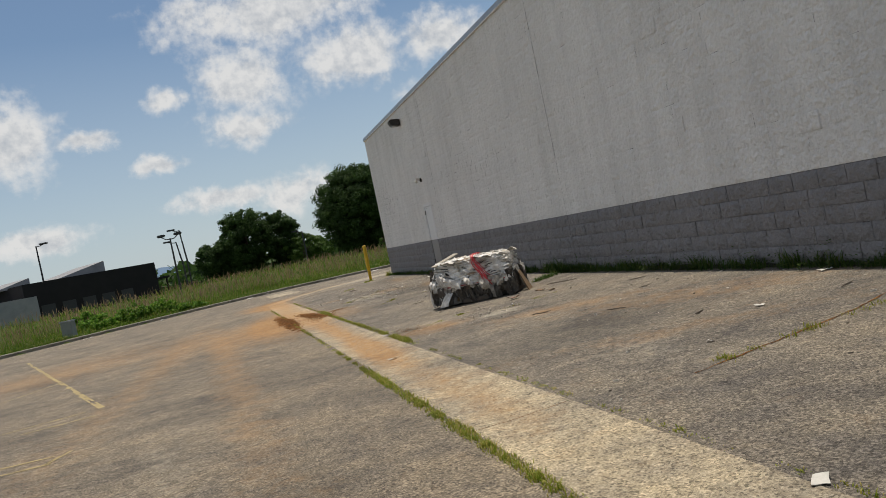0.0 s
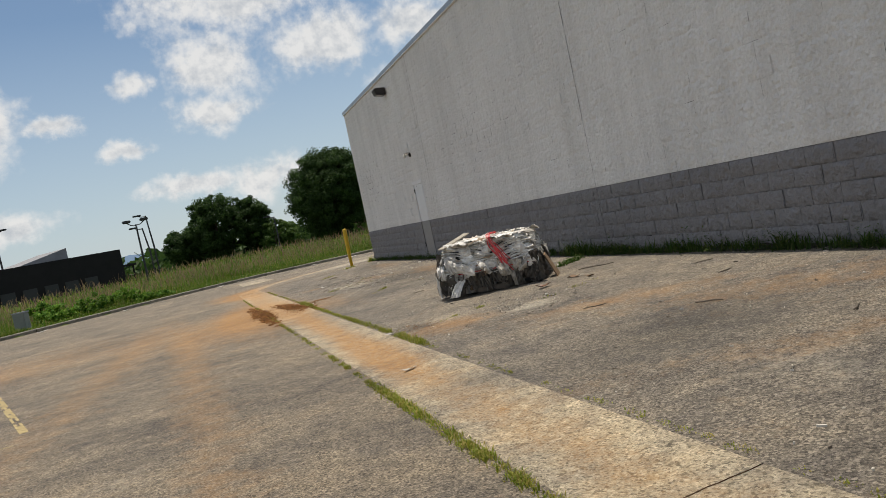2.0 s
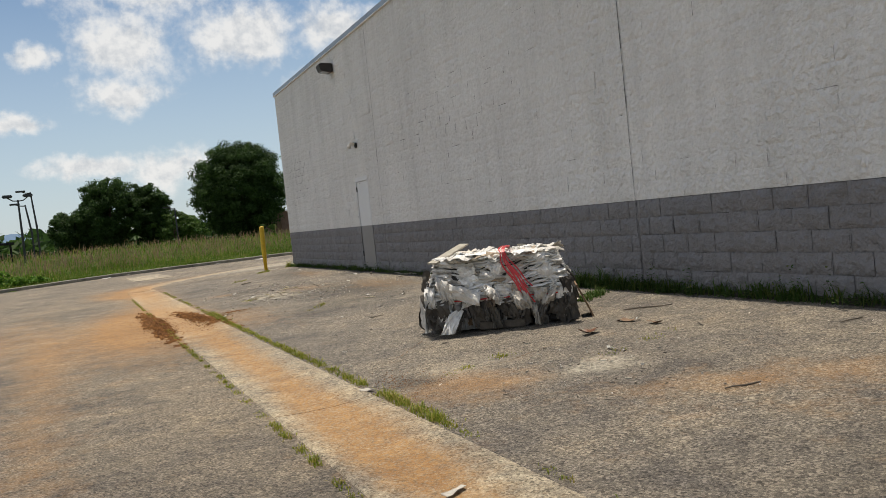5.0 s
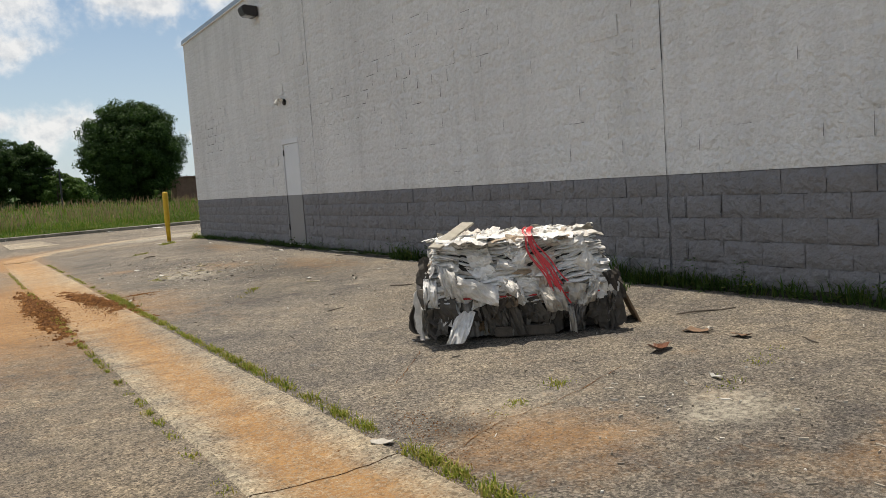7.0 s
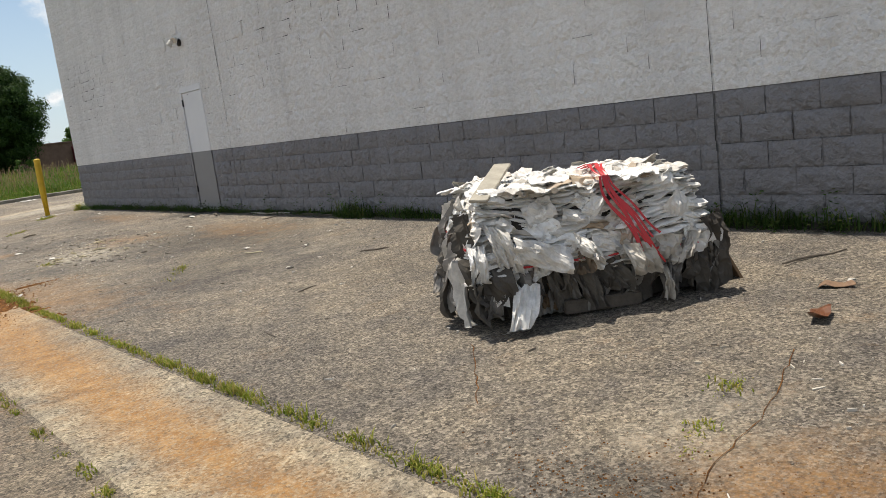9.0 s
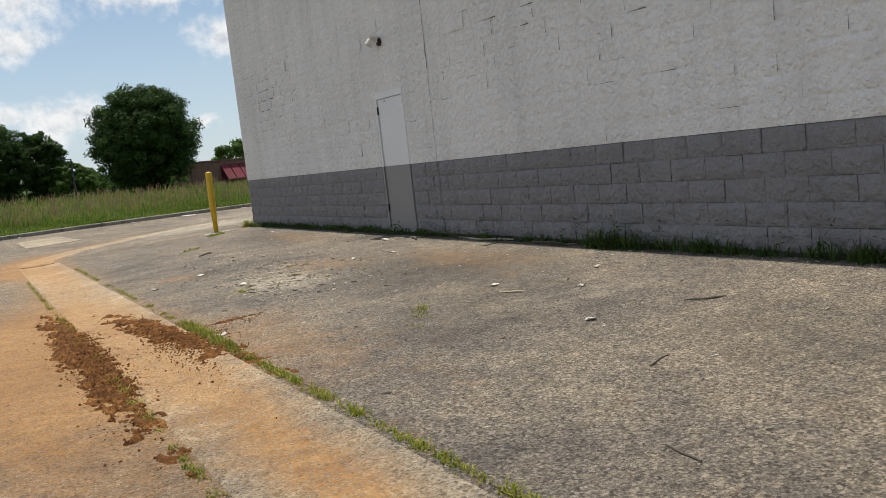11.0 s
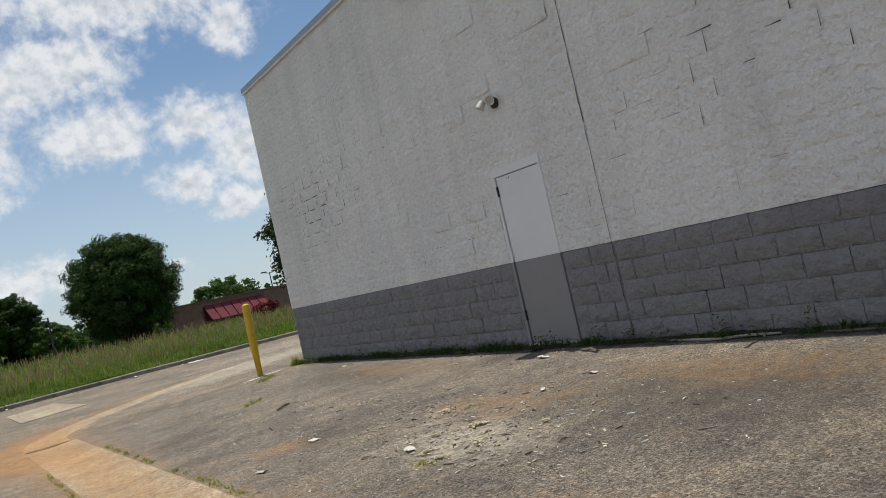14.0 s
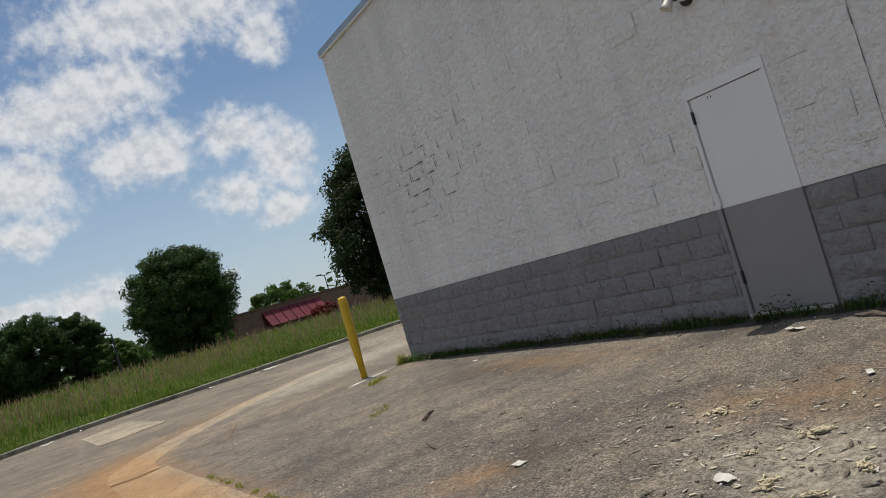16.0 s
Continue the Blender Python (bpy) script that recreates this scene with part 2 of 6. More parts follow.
def pavement(name, base, stone, crack=True):
    """Weathered asphalt: aggregate, blotches, seams, and red clay, dark and pale stains by the mesh's own masks. The
    dark mask also carries painted shade.
    """
    m = Mat(name, 0.88, 0, 0.35)
    agg = m.ramp(m.noise(70, 6, 0.85), (0.34, tuple(v * 0.38 for v in base)), (0.5, base), (0.64, stone))
    cell = m.n("ShaderNodeTexVoronoi")
    cell.inputs["Scale"].default_value = 78
    m.link(m.pos, cell.inputs["Vector"])
    pick = m.n("ShaderNodeSeparateColor")
    m.link(cell.outputs["Color"], pick.inputs[0])
    agg = m.mix(m.ramp(pick.outputs[0], (0.72, 0.0), (0.88, 0.65)), agg, stone)
    agg = m.mix(m.ramp(pick.outputs[1], (0.78, 0.0), (0.90, 0.8)), agg, tuple(v * 0.32 for v in base))
    grit = m.ramp(m.noise(15, 10, 0.82), (0.34, 0.58), (0.5, 1.0), (0.66, 1.42))
    col = m.mix(1.0, agg, grit, "MULTIPLY")
    blot = m.ramp(m.noise(0.55, 8, 0.68), (0.3, (0.56, 0.56, 0.59)), (0.5, (1.0, 0.98, 0.95)), (0.72, (1.36, 1.29, 1.16)))
    col = m.mix(1.0, col, blot, "MULTIPLY")
    patch = m.ramp(m.noise(2.6, 9, 0.75), (0.34, (0.68, 0.68, 0.71)), (0.68, (1.28, 1.23, 1.13)))
    col = m.mix(1.0, col, patch, "MULTIPLY")
    fray = m.math("SUBTRACT", m.noise(3.6, 11, 0.82), 0.5)

    def mask(name, gain, soft):
        v = m.math("ADD", m.attr(name), m.math("MULTIPLY", fray, gain))
        return m.ramp(v, (0.5 - soft, 0.0), (0.5 + soft, 1.0))

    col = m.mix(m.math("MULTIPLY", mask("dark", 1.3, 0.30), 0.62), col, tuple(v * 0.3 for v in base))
    pale = m.math("MULTIPLY", mask("pale", 2.2, 0.22), m.ramp(m.noise(22, 5, 0.75), (0.42, 0.15), (0.6, 1.0)))
    col = m.mix(m.math("MULTIPLY", pale, 0.8), col, (0.50, 0.455, 0.36))
    clay = m.ramp(m.noise(9, 10, 0.8), (0.34, (0.25, 0.112, 0.030)), (0.66, (0.52, 0.28, 0.092)))
    cf = m.math("MULTIPLY", mask("clay", 1.7, 0.40), m.ramp(m.noise(48, 6, 0.8), (0.38, 0.2), (0.58, 0.95)))
    col = m.mix(cf, col, clay)
    m.color(col)
    m.bump(m.noise(1.4, 5, 0.6), 0.35, 0.05)
    m.bump(m.noise(45, 8, 0.8), 0.85, 0.018)
    m.bump(cell.outputs["Distance"], 0.5, 0.006)
    return m.m


M_LOT = pavement("lot_asphalt", (0.142, 0.128, 0.110), (0.37, 0.335, 0.285))
M_ROAD = pavement("road_asphalt", (0.160, 0.140, 0.113), (0.37, 0.32, 0.255))
M_CONC = pavement("gutter_concrete", (0.345, 0.302, 0.230), (0.55, 0.495, 0.39))


def kerb_mat():
    m = Mat("kerb_concrete", 0.85)
    c = m.ramp(m.noise(3, 7, 0.7), (0.3, (0.10, 0.095, 0.07)), (0.7, (0.27, 0.255, 0.205)))
    m.color(c)
    m.bump(m.noise(30), 0.6, 0.01)
    return m.m


M_KERB = kerb_mat()


def soil_mat():
    m = Mat("grassy_ground", 0.95, 0, 0.1)
    c = m.ramp(m.noise(0.25, 7, 0.65), (0.3, (0.055, 0.10, 0.018)), (0.55, (0.10, 0.14, 0.03)), (0.75, (0.17, 0.16, 0.06)))
    c = m.mix(1.0, c, m.ramp(m.noise(6, 6, 0.7), (0.3, 0.5), (0.7, 1.3)), "MULTIPLY")
    m.color(c)
    m.bump(m.noise(4, 6, 0.7), 1.0, 0.25)
    return m.m


M_SOIL = soil_mat()


def blade_mat(name, *stops):
    m = Mat(name, 0.65, 0, 0.25)
    c = m.ramp(m.rand(), *stops)
    c = m.mix(1.0, c, m.ramp(m.noise(0.35, 4, 0.6), (0.3, 0.7), (0.7, 1.25)), "MULTIPLY")
    m.color(c)
    tr = m.n("ShaderNodeBsdfTranslucent")
    m.link(c, tr.inputs["Color"])
    mx = m.n("ShaderNodeMixShader")
    mx.inputs[0].default_value = 0.4
    m.link(m.b.outputs[0], mx.inputs[1]), m.link(tr.outputs[0], mx.inputs[2])
    m.link(mx.outputs[0], m.nt.nodes["Material Output"].inputs["Surface"])
    return m.m


M_GRASS = blade_mat("field_grass", (0.0, (0.045, 0.105, 0.008)), (0.5, (0.105, 0.185, 0.016)), (0.85, (0.18, 0.22, 0.034)), (1.0, (0.30, 0.24, 0.10)))
M_SEED = blade_mat("seed_heads", (0.0, (0.25, 0.20, 0.105)), (0.6, (0.27, 0.18, 0.11)), (1.0, (0.19, 0.11, 0.08)))
M_WEED = blade_mat("weed_green", (0.0, (0.03, 0.065, 0.012)), (0.6, (0.055, 0.11, 0.02)), (1.0, (0.13, 0.15, 0.04)))
M_TUFT = blade_mat("joint_grass", (0.0, (0.14, 0.20, 0.02)), (0.5, (0.27, 0.30, 0.04)), (1.0, (0.40, 0.32, 0.10)))
M_LEAF = blade_mat("broadleaf", (0.0, (0.022, 0.05, 0.012)), (0.6, (0.042, 0.085, 0.02)), (1.0, (0.07, 0.125, 0.03)))
M_LEAF2 = blade_mat("light_broadleaf", (0.0, (0.05, 0.10, 0.02)), (0.6, (0.08, 0.15, 0.03)), (1.0, (0.12, 0.19, 0.045)))
M_CONIFER = blade_mat("dark_foliage", (0.0, (0.016, 0.034, 0.011)), (0.6, (0.03, 0.058, 0.018)), (1.0, (0.075, 0.085, 0.03)))
M_BARK = plain("bark", (0.09, 0.065, 0.045), 0.95, 0, 0.35, 6, 0.02)


def paper_mat(name, *stops):
    m = Mat(name, 0.85, 0, 0.2)
    c = m.ramp(m.rand(), *stops)
    c = m.mix(1.0, c, m.ramp(m.noise(14, 6, 0.7), (0.3, 0.72), (0.65, 1.08)), "MULTIPLY")
    m.color(c)
    m.bump(m.noise(24, 5, 0.65), 0.6, 0.012)
    m.bump(m.noise(140, 3, 0.6, (1, 1, 0.15)), 0.25, 0.002)
    return m.m


M_PAPER = paper_mat("weathered_paper", (0.0, (0.50, 0.465, 0.41)), (0.35, (0.74, 0.715, 0.67)), (0.93, (0.88, 0.87, 0.84)), (1.0, (0.42, 0.31, 0.20)))
# grey card, its colour taken down further for the shade low on the bale
M_CARD = paper_mat("shade_darkened_grey_card", (0.0, (0.07, 0.062, 0.053)), (0.5, (0.16, 0.145, 0.125)), (0.93, (0.34, 0.32, 0.295)), (1.0, (0.20, 0.13, 0.07)))
# near-black core: the shade in the gaps is put into its colour
M_CORE = plain("bale_core", (0.04, 0.035, 0.03), 0.95, 0, 0.4, 12, 0.02)
M_STRAP = plain("red_plastic_strap", (0.55, 0.025, 0.03), 0.35, 0, 0.15, 10)
M_BOARD = plain("weathered_board", (0.36, 0.33, 0.27), 0.85, 0, 0.2, 15, 0.003)
M_LITTER = plain("litter_paper", (0.55, 0.53, 0.48), 0.8, 0, 0.15, 20, 0.004)
M_DULL = plain("dirty_paper", (0.42, 0.39, 0.34), 0.85, 0, 0.25, 25, 0.004)
M_STICK = plain("grey_twig", (0.11, 0.09, 0.07), 0.9, 0, 0.3, 30, 0.004)
M_PALEWOOD = plain("splintered_wood", (0.52, 0.45, 0.31), 0.85, 0, 0.25, 30, 0.004)
M_BROWN = plain("brown_plastic", (0.14, 0.05, 0.02), 0.35, 0, 0.3, 30)
M_LINE = plain("worn_yellow_line", (0.36, 0.28, 0.13), 0.9, 0, 0.4, 14)
M_WHITELINE = plain("worn_white_line", (0.55, 0.54, 0.50), 0.85, 0, 0.25, 6)


def clod_mat():
    m = Mat("red_clay_clods", 0.95, 0, 0.15)
    c = m.ramp(m.noise(14, 9, 0.8), (0.36, (0.048, 0.021, 0.009)), (0.50, (0.150, 0.064, 0.020)), (0.63, (0.31, 0.15, 0.048)))
    m.color(c)
    m.bump(m.noise(32, 8, 0.8), 0.9, 0.02)
    return m.m


M_CLOD = clod_mat()
M_FARDARK = plain("dark_cladding", (0.012, 0.010, 0.011), 0.95, 0, 0.3, 1)
M_FARGREY = plain("grey_cladding", (0.25, 0.25, 0.26), 0.8, 0, 0.15, 1)
M_FARBRICK = plain("far_brick", (0.17, 0.10, 0.08), 0.9, 0, 0.2, 2)
M_FARRED = plain("red_awning", (0.16, 0.016, 0.028), 0.7, 0, 0.2, 1)
M_UTIL = plain("utility_cabinet_paint", (0.20, 0.22, 0.20), 0.6, 0, 0.1, 4)
M_HILL = plain("blue_hills", (0.13, 0.20, 0.30), 1.0, 0, 0.15, 0.004)


# ---- mesh helpers ----
def obj(name, verts, faces, mat, parent=None, label="", attrs=None, smooth=False, mats=None, mat_idx=None):
    me = bpy.data.meshes.new(name)
    me.from_pydata([tuple(v) for v in verts] if not isinstance(verts, np.ndarray) else verts.tolist(), [], faces if isinstance(faces, list) else faces.tolist())
    for mm in (mats or [mat]):
        me.materials.append(mm)
    if mat_idx is not None:
        me.polygons.foreach_set("material_index", np.asarray(mat_idx, dtype=np.int32))
    if smooth:
        me.polygons.foreach_set("use_smooth", np.ones(len(me.polygons), dtype=bool))
    for key, vals in (attrs or {}).items():
        a = me.attributes.new(key, "FLOAT", "POINT")
        a.data.foreach_set("value", np.asarray(vals, dtype=np.float32).ravel())
    me.update()
    ob = new(name, me)
    if parent:
        ob.parent = parent
    if label:
        ob["label"] = label
    return ob


def part(name, bm, material, parent=None, label="", smooth=False):
    me = bpy.data.meshes.new(name)
    bmesh.ops.recalc_face_normals(bm, faces=bm.faces)
    bm.to_mesh(me)
    bm.free()
    me.materials.append(material)
    if smooth:
        me.polygons.foreach_set("use_smooth", np.ones(len(me.polygons), dtype=bool))
    ob = new(name, me)
    if parent:
        ob.parent = parent
    if label:
        ob["label"] = label
    return ob


def box_bm(x0, y0, z0, x1, y1, z1, bevel=0.0, bm=None):
    made = bmesh.new()
    bmesh.ops.create_cube(made, size=1.0, matrix=Matrix.LocRotScale(((x0 + x1) / 2, (y0 + y1) / 2, (z0 + z1) / 2), None, (x1 - x0, y1 - y0, z1 - z0)))
    if bevel:
        bmesh.ops.bevel(made, geom=list(made.edges), offset=bevel, segments=2, affect="EDGES")
    return made


def tube_bm(points, radii, sides=10, caps=True):
    """A tube along a bent line, tapered by its radii."""
    bm = bmesh.new()
    rings = []
    pts = [Vector(p) for p in points]
    for i, p in enumerate(pts):
        d = (pts[min(i + 1, len(pts) - 1)] - pts[max(i - 1, 0)]).normalized()
        q = d.to_track_quat("Z", "Y")
        r = radii[i] if isinstance(radii, (list, tuple)) else radii
        rings.append([bm.verts.new(p + q @ Vector((r * math.cos(a), r * math.sin(a), 0))) for a in (2 * math.pi * k / sides for k in range(sides))])
    for a, b in zip(rings, rings[1:]):
        for k in range(sides):
            bm.faces.new((a[k], a[(k + 1) % sides], b[(k + 1) % sides], b[k]))
    if caps:
        bm.faces.new(rings[0][::-1]), bm.faces.new(rings[-1])
    return bm


def empty(name, at=(0, 0, 0), rz=0.0):
    e = new(name)
    e.empty_display_size = 0.2
    e.matrix_basis = pose(*at, 0, 0, rz)
    return e


def smooth_step(a, b, v):
    t = np.clip((np.asarray(v, float) - a) / (b - a), 0, 1)
    return t * t * (3 - 2 * t)


def fbm(x, y, s, seed=0.0, octaves=3):
    return noise.fractal((x * s + seed, y * s - seed, seed * 0.37), 1.0, 2.0, octaves)


# ---- levels ----
KERB_BEND = -5.0


def kerb_y(x):
    """The far kerb's line: across the view behind the building, then back along the road."""
    x = np.asarray(x, float)
    a, b = 16.0 + 0.13 * (x - 0), 15.3 + 1.0 * (x + 5)
    return -0.9 * np.logaddexp(-a / 0.9, -b / 0.9)


def paved(x, y):
    """Height of the paving: falls from the wall to the gutter, then runs on level."""
    x, y = np.asarray(x, float), np.asarray(y, float)
    z = -0.036 * np.clip(-x, 0, 4.0) - 0.025 * smooth_step(-4.0, -4.9, x)
    far = smooth_step(-3.0, 9.0, y)
    return z * (1 - far) - 0.17 * far


def field(x, y):
    """Height of the ground past the kerb, and below the paving."""
    x, y = np.asarray(x, float), np.asarray(y, float)
    d = y - kerb_y(x)
    rise = np.clip(1.0 - 0.022 * np.clip(x, 0, 60), 0.05, 1.2)
    up = -0.07 + rise * smooth_step(0, 75, d)
    return np.where(d > 0.1, up, -0.45)


def strip_left(y):
    return -4.76 - 0.0092 * (y + 27)


def strip_right(y):
    return -3.93 - 0.0100 * (y + 28)


def grid(name, xs, ys, zf, mat, label, category, attr_fn=None, keep=None):
    gx, gy = np.meshgrid(xs, ys, indexing="ij")
    gy2 = gy
    gz = zf(gx, gy2)
    v = np.stack([gx, gy2, gz], -1).reshape(-1, 3)
    nx, ny = len(xs), len(ys)
    i = np.arange(nx * ny).reshape(nx, ny)
    f = np.stack([i[:-1, :-1], i[1:, :-1], i[1:, 1:], i[:-1, 1:]], -1).reshape(-1, 4)
    ob = obj(name, v, f, mat, attrs=attr_fn(v[:, 0], v[:, 1]) if attr_fn else None, smooth=True)
    return tagged(ob, label, category, kind="structure")


# ---- stains and painted shade on the paving ----
def blob(x, y, cx, cy, rx, ry, turn=0.0):
    c, s = math.cos(radians(turn)), math.sin(radians(turn))
    dx, dy = x - cx, y - cy
    u, v = (c * dx + s * dy) / rx, (-s * dx + c * dy) / ry
    return np.exp(-(u * u + v * v))


def stains_and_shade(x, y):
    clay = (1.0 * blob(x, y, -4.7, -10.8, 0.6, 3.4) + 0.8 * blob(x, y, -4.45, -17.0, 0.2, 4.2) + 0.85 * blob(x, y, -5.4, -11.2, 0.5, 3.2) + 0.35 * blob(x, y, -6.2, -12.5, 0.9, 3.5)
            + 0.85 * blob(x, y, -4.45, -20.5, 0.25, 1.6) + 0.58 * blob(x, y, -3.45, -19.75, 0.5, 0.42) + 0.36 * blob(x, y, -2.2, -21.2, 1.2, 0.28, -30)
            + 0.8 * blob(x, y, -4.6, -3.4, 0.5, 3.6) + 0.6 * blob(x, y, -5.3, -2.2, 0.55, 1.2) + 0.6 * blob(x, y, -4.9, 0.2, 0.8, 1.8, -14) + 0.35 * blob(x, y, -2.9, 3.4, 0.7, 2.6, -42)
            + 0.42 * blob(x, y, -4.4, -24.5, 0.25, 1.8) + 0.32 * blob(x, y, -6.3, -19.0, 0.28, 9.0, 2) + 0.28 * blob(x, y, -7.6, -16.0, 0.4, 11.0, -3)
            + 0.26 * blob(x, y, -9.5, -10.0, 2.5, 3.5) + 0.5 * blob(x, y, -3.35, -7.5, 0.3, 0.3) + 0.36 * blob(x, y, -2.0, -8.9, 0.4, 0.8) + 0.3 * blob(x, y, -1.0, -10.8, 0.5, 1.6) + 0.3 * blob(x, y, -0.8, -5.0, 0.4, 1.8) + 0.28 * blob(x, y, -1.2, -23.0, 0.6, 2.0, 40)
            + 0.26 * blob(x, y, -2.4, -24.5, 1.6, 0.3, -25) + 0.30 * blob(x, y, -3.7, -12.6, 0.5, 1.6) + 0.33 * blob(x, y, -13.0, -12.0, 4.0, 2.0))
    dark = (0.62 * blob(x, y, -2.7, -23.2, 1.5, 1.1, 20) + 0.55 * blob(x, y, -5.9, -27.0, 0.5, 2.4) + 0.45 * blob(x, y, -1.8, -15.6, 0.9, 1.6)
            # the patch at (-0.35, -7.1) paints the floodlight's shadow near the door
            + 0.5 * blob(x, y, -2.5, -13.2, 1.0, 0.7, 30) + 0.75 * blob(x, y, -0.35, -7.1, 0.34, 0.42) + 0.8 * blob(x, y, -3.0, -7.6, 0.35, 0.5, -20) + 0.45 * blob(x, y, -3.5, -5.0, 0.6, 1.2, -20)
            # the long strip at x -0.05 paints the wall's shade along its foot
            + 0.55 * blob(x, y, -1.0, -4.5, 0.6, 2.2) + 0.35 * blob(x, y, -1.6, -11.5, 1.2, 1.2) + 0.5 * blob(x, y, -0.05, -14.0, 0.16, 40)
            + 0.42 * blob(x, y, -1.4, -27.5, 0.7, 2.6) + 0.6 * blob(x, y, -1.4, -10.6, 1.0, 2.0, 15) + 0.7 * blob(x, y, -3.7, -19.3, 0.2, 0.3))
    pale = (1.0 * blob(x, y, -2.55, -20.1, 0.30, 0.26) + 0.75 * blob(x, y, -2.75, -9.75, 0.55, 0.9, 10) + 0.35 * blob(x, y, -2.3, -8.4, 0.5, 0.7) + 0.4 * blob(x, y, -3.2, -19.2, 0.5, 0.8)
            + 0.35 * blob(x, y, -3.0, -24.6, 0.5, 2.4, 12) + 0.85 * blob(x, y, 0.6, 4.6, 1.3, 4.5, -48) + 0.5 * blob(x, y, 4.0, 11.0, 6.0, 2.6, 25) + 0.35 * blob(x, y, -1.7, -13.6, 1.4, 0.4, -15) + 0.32 * blob(x, y, -6.8, -24.0, 0.6, 5.0))
    return {"clay": 1.12 * clay, "dark": dark, "pale": pale}


# ---- ground and paving ----
def steps(*runs):
    out = []
    for a, b, s in runs:
        out += list(np.arange(a, b - 1e-6, s))
    return np.array(out + [runs[-1][1]])


tagged(grid("ground", steps((-2500, -300, 200), (-300, -60, 20), (-60, 60, 1.5), (60, 300, 20), (300, 2500, 200)),
            steps((-1500, -100, 200), (-100, -20, 10), (-20, 40, 0.75), (40, 130, 5), (130, 400, 30), (400, 3000, 200)),
            field, M_SOIL, "rough grassy ground running to the horizon", "ground"))


def road_patch(name, xs, y_from, n_far, label):
    """Paving whose far edge follows the kerb."""
    ts = np.linspace(0, 1, n_far)
    gx, gt = np.meshgrid(xs, ts, indexing="ij")
    gy = y_from + (kerb_y(gx) - 0.02 - y_from) * gt
    gz = paved(gx, gy)
    v = np.stack([gx, gy, gz], -1).reshape(-1, 3)
    i = np.arange(gx.size).reshape(gx.shape)
    f = np.stack([i[:-1, :-1], i[1:, :-1], i[1:, 1:], i[:-1, 1:]], -1).reshape(-1, 4)
    return tagged(obj(name, v, f, M_ROAD, attrs=stains_and_shade(v[:, 0], v[:, 1]), smooth=True), label, "road", kind="structure")


# west of the gutter, the inner edge following the gutter's own line
def west_road():
    us = np.concatenate([np.linspace(0, 1, 60)[:-1] * 6.0, np.linspace(6, 70, 50)])
    ts = np.concatenate([np.linspace(-62, -30, 40)[:-1], np.linspace(-30, -1.0, 230)])
    gu, gy = np.meshgrid(us, ts, indexing="ij")
    gx = strip_left(gy) + 0.05 - gu
    lim = kerb_y(gx) - 0.02
    gy = np.minimum(gy, lim)
    gz = paved(gx, gy)
    v = np.stack([gx, gy, gz], -1).reshape(-1, 3)
    i = np.arange(gx.size).reshape(gx.shape)
    f = np.stack([i[:-1, :-1], i[:-1, 1:], i[1:, 1:], i[1:, :-1]], -1).reshape(-1, 4)
    tagged(obj("road", v, f, M_ROAD, attrs=stains_and_shade(v[:, 0], v[:, 1]), smooth=True), "wide worn asphalt drive dusted with red clay", "road", kind="structure")


west_road()
road_patch("road_behind", np.concatenate([np.linspace(-75, -5.1, 60)[:-1], np.linspace(-5.1, 3, 80)[:-1], np.linspace(3, 70, 60)]), -1.0, 90,
           "pale asphalt drive curving behind the building")


def lot():
    us = np.linspace(0, 1, 60)
    ys = np.concatenate([np.linspace(-62, -31, 50)[:-1], np.linspace(-31, -1.0, 330)])
    gu, gy = np.meshgrid(us, ys, indexing="ij")
    gx = strip_right(gy) - 0.05 + gu * (0.35 - strip_right(gy))
    v = np.stack([gx, gy, paved(gx, gy) + 0.0], -1).reshape(-1, 3)
    i = np.arange(gx.size).reshape(gx.shape)
    f = np.stack([i[:-1, :-1], i[1:, :-1], i[1:, 1:], i[:-1, 1:]], -1).reshape(-1, 4)
    tagged(obj("pavement", v, f, M_LOT, attrs=stains_and_shade(v[:, 0], v[:, 1]), smooth=True), "stained dark asphalt apron along the wall, with shade painted at the wall foot", "pavement", kind="structure")


lot()


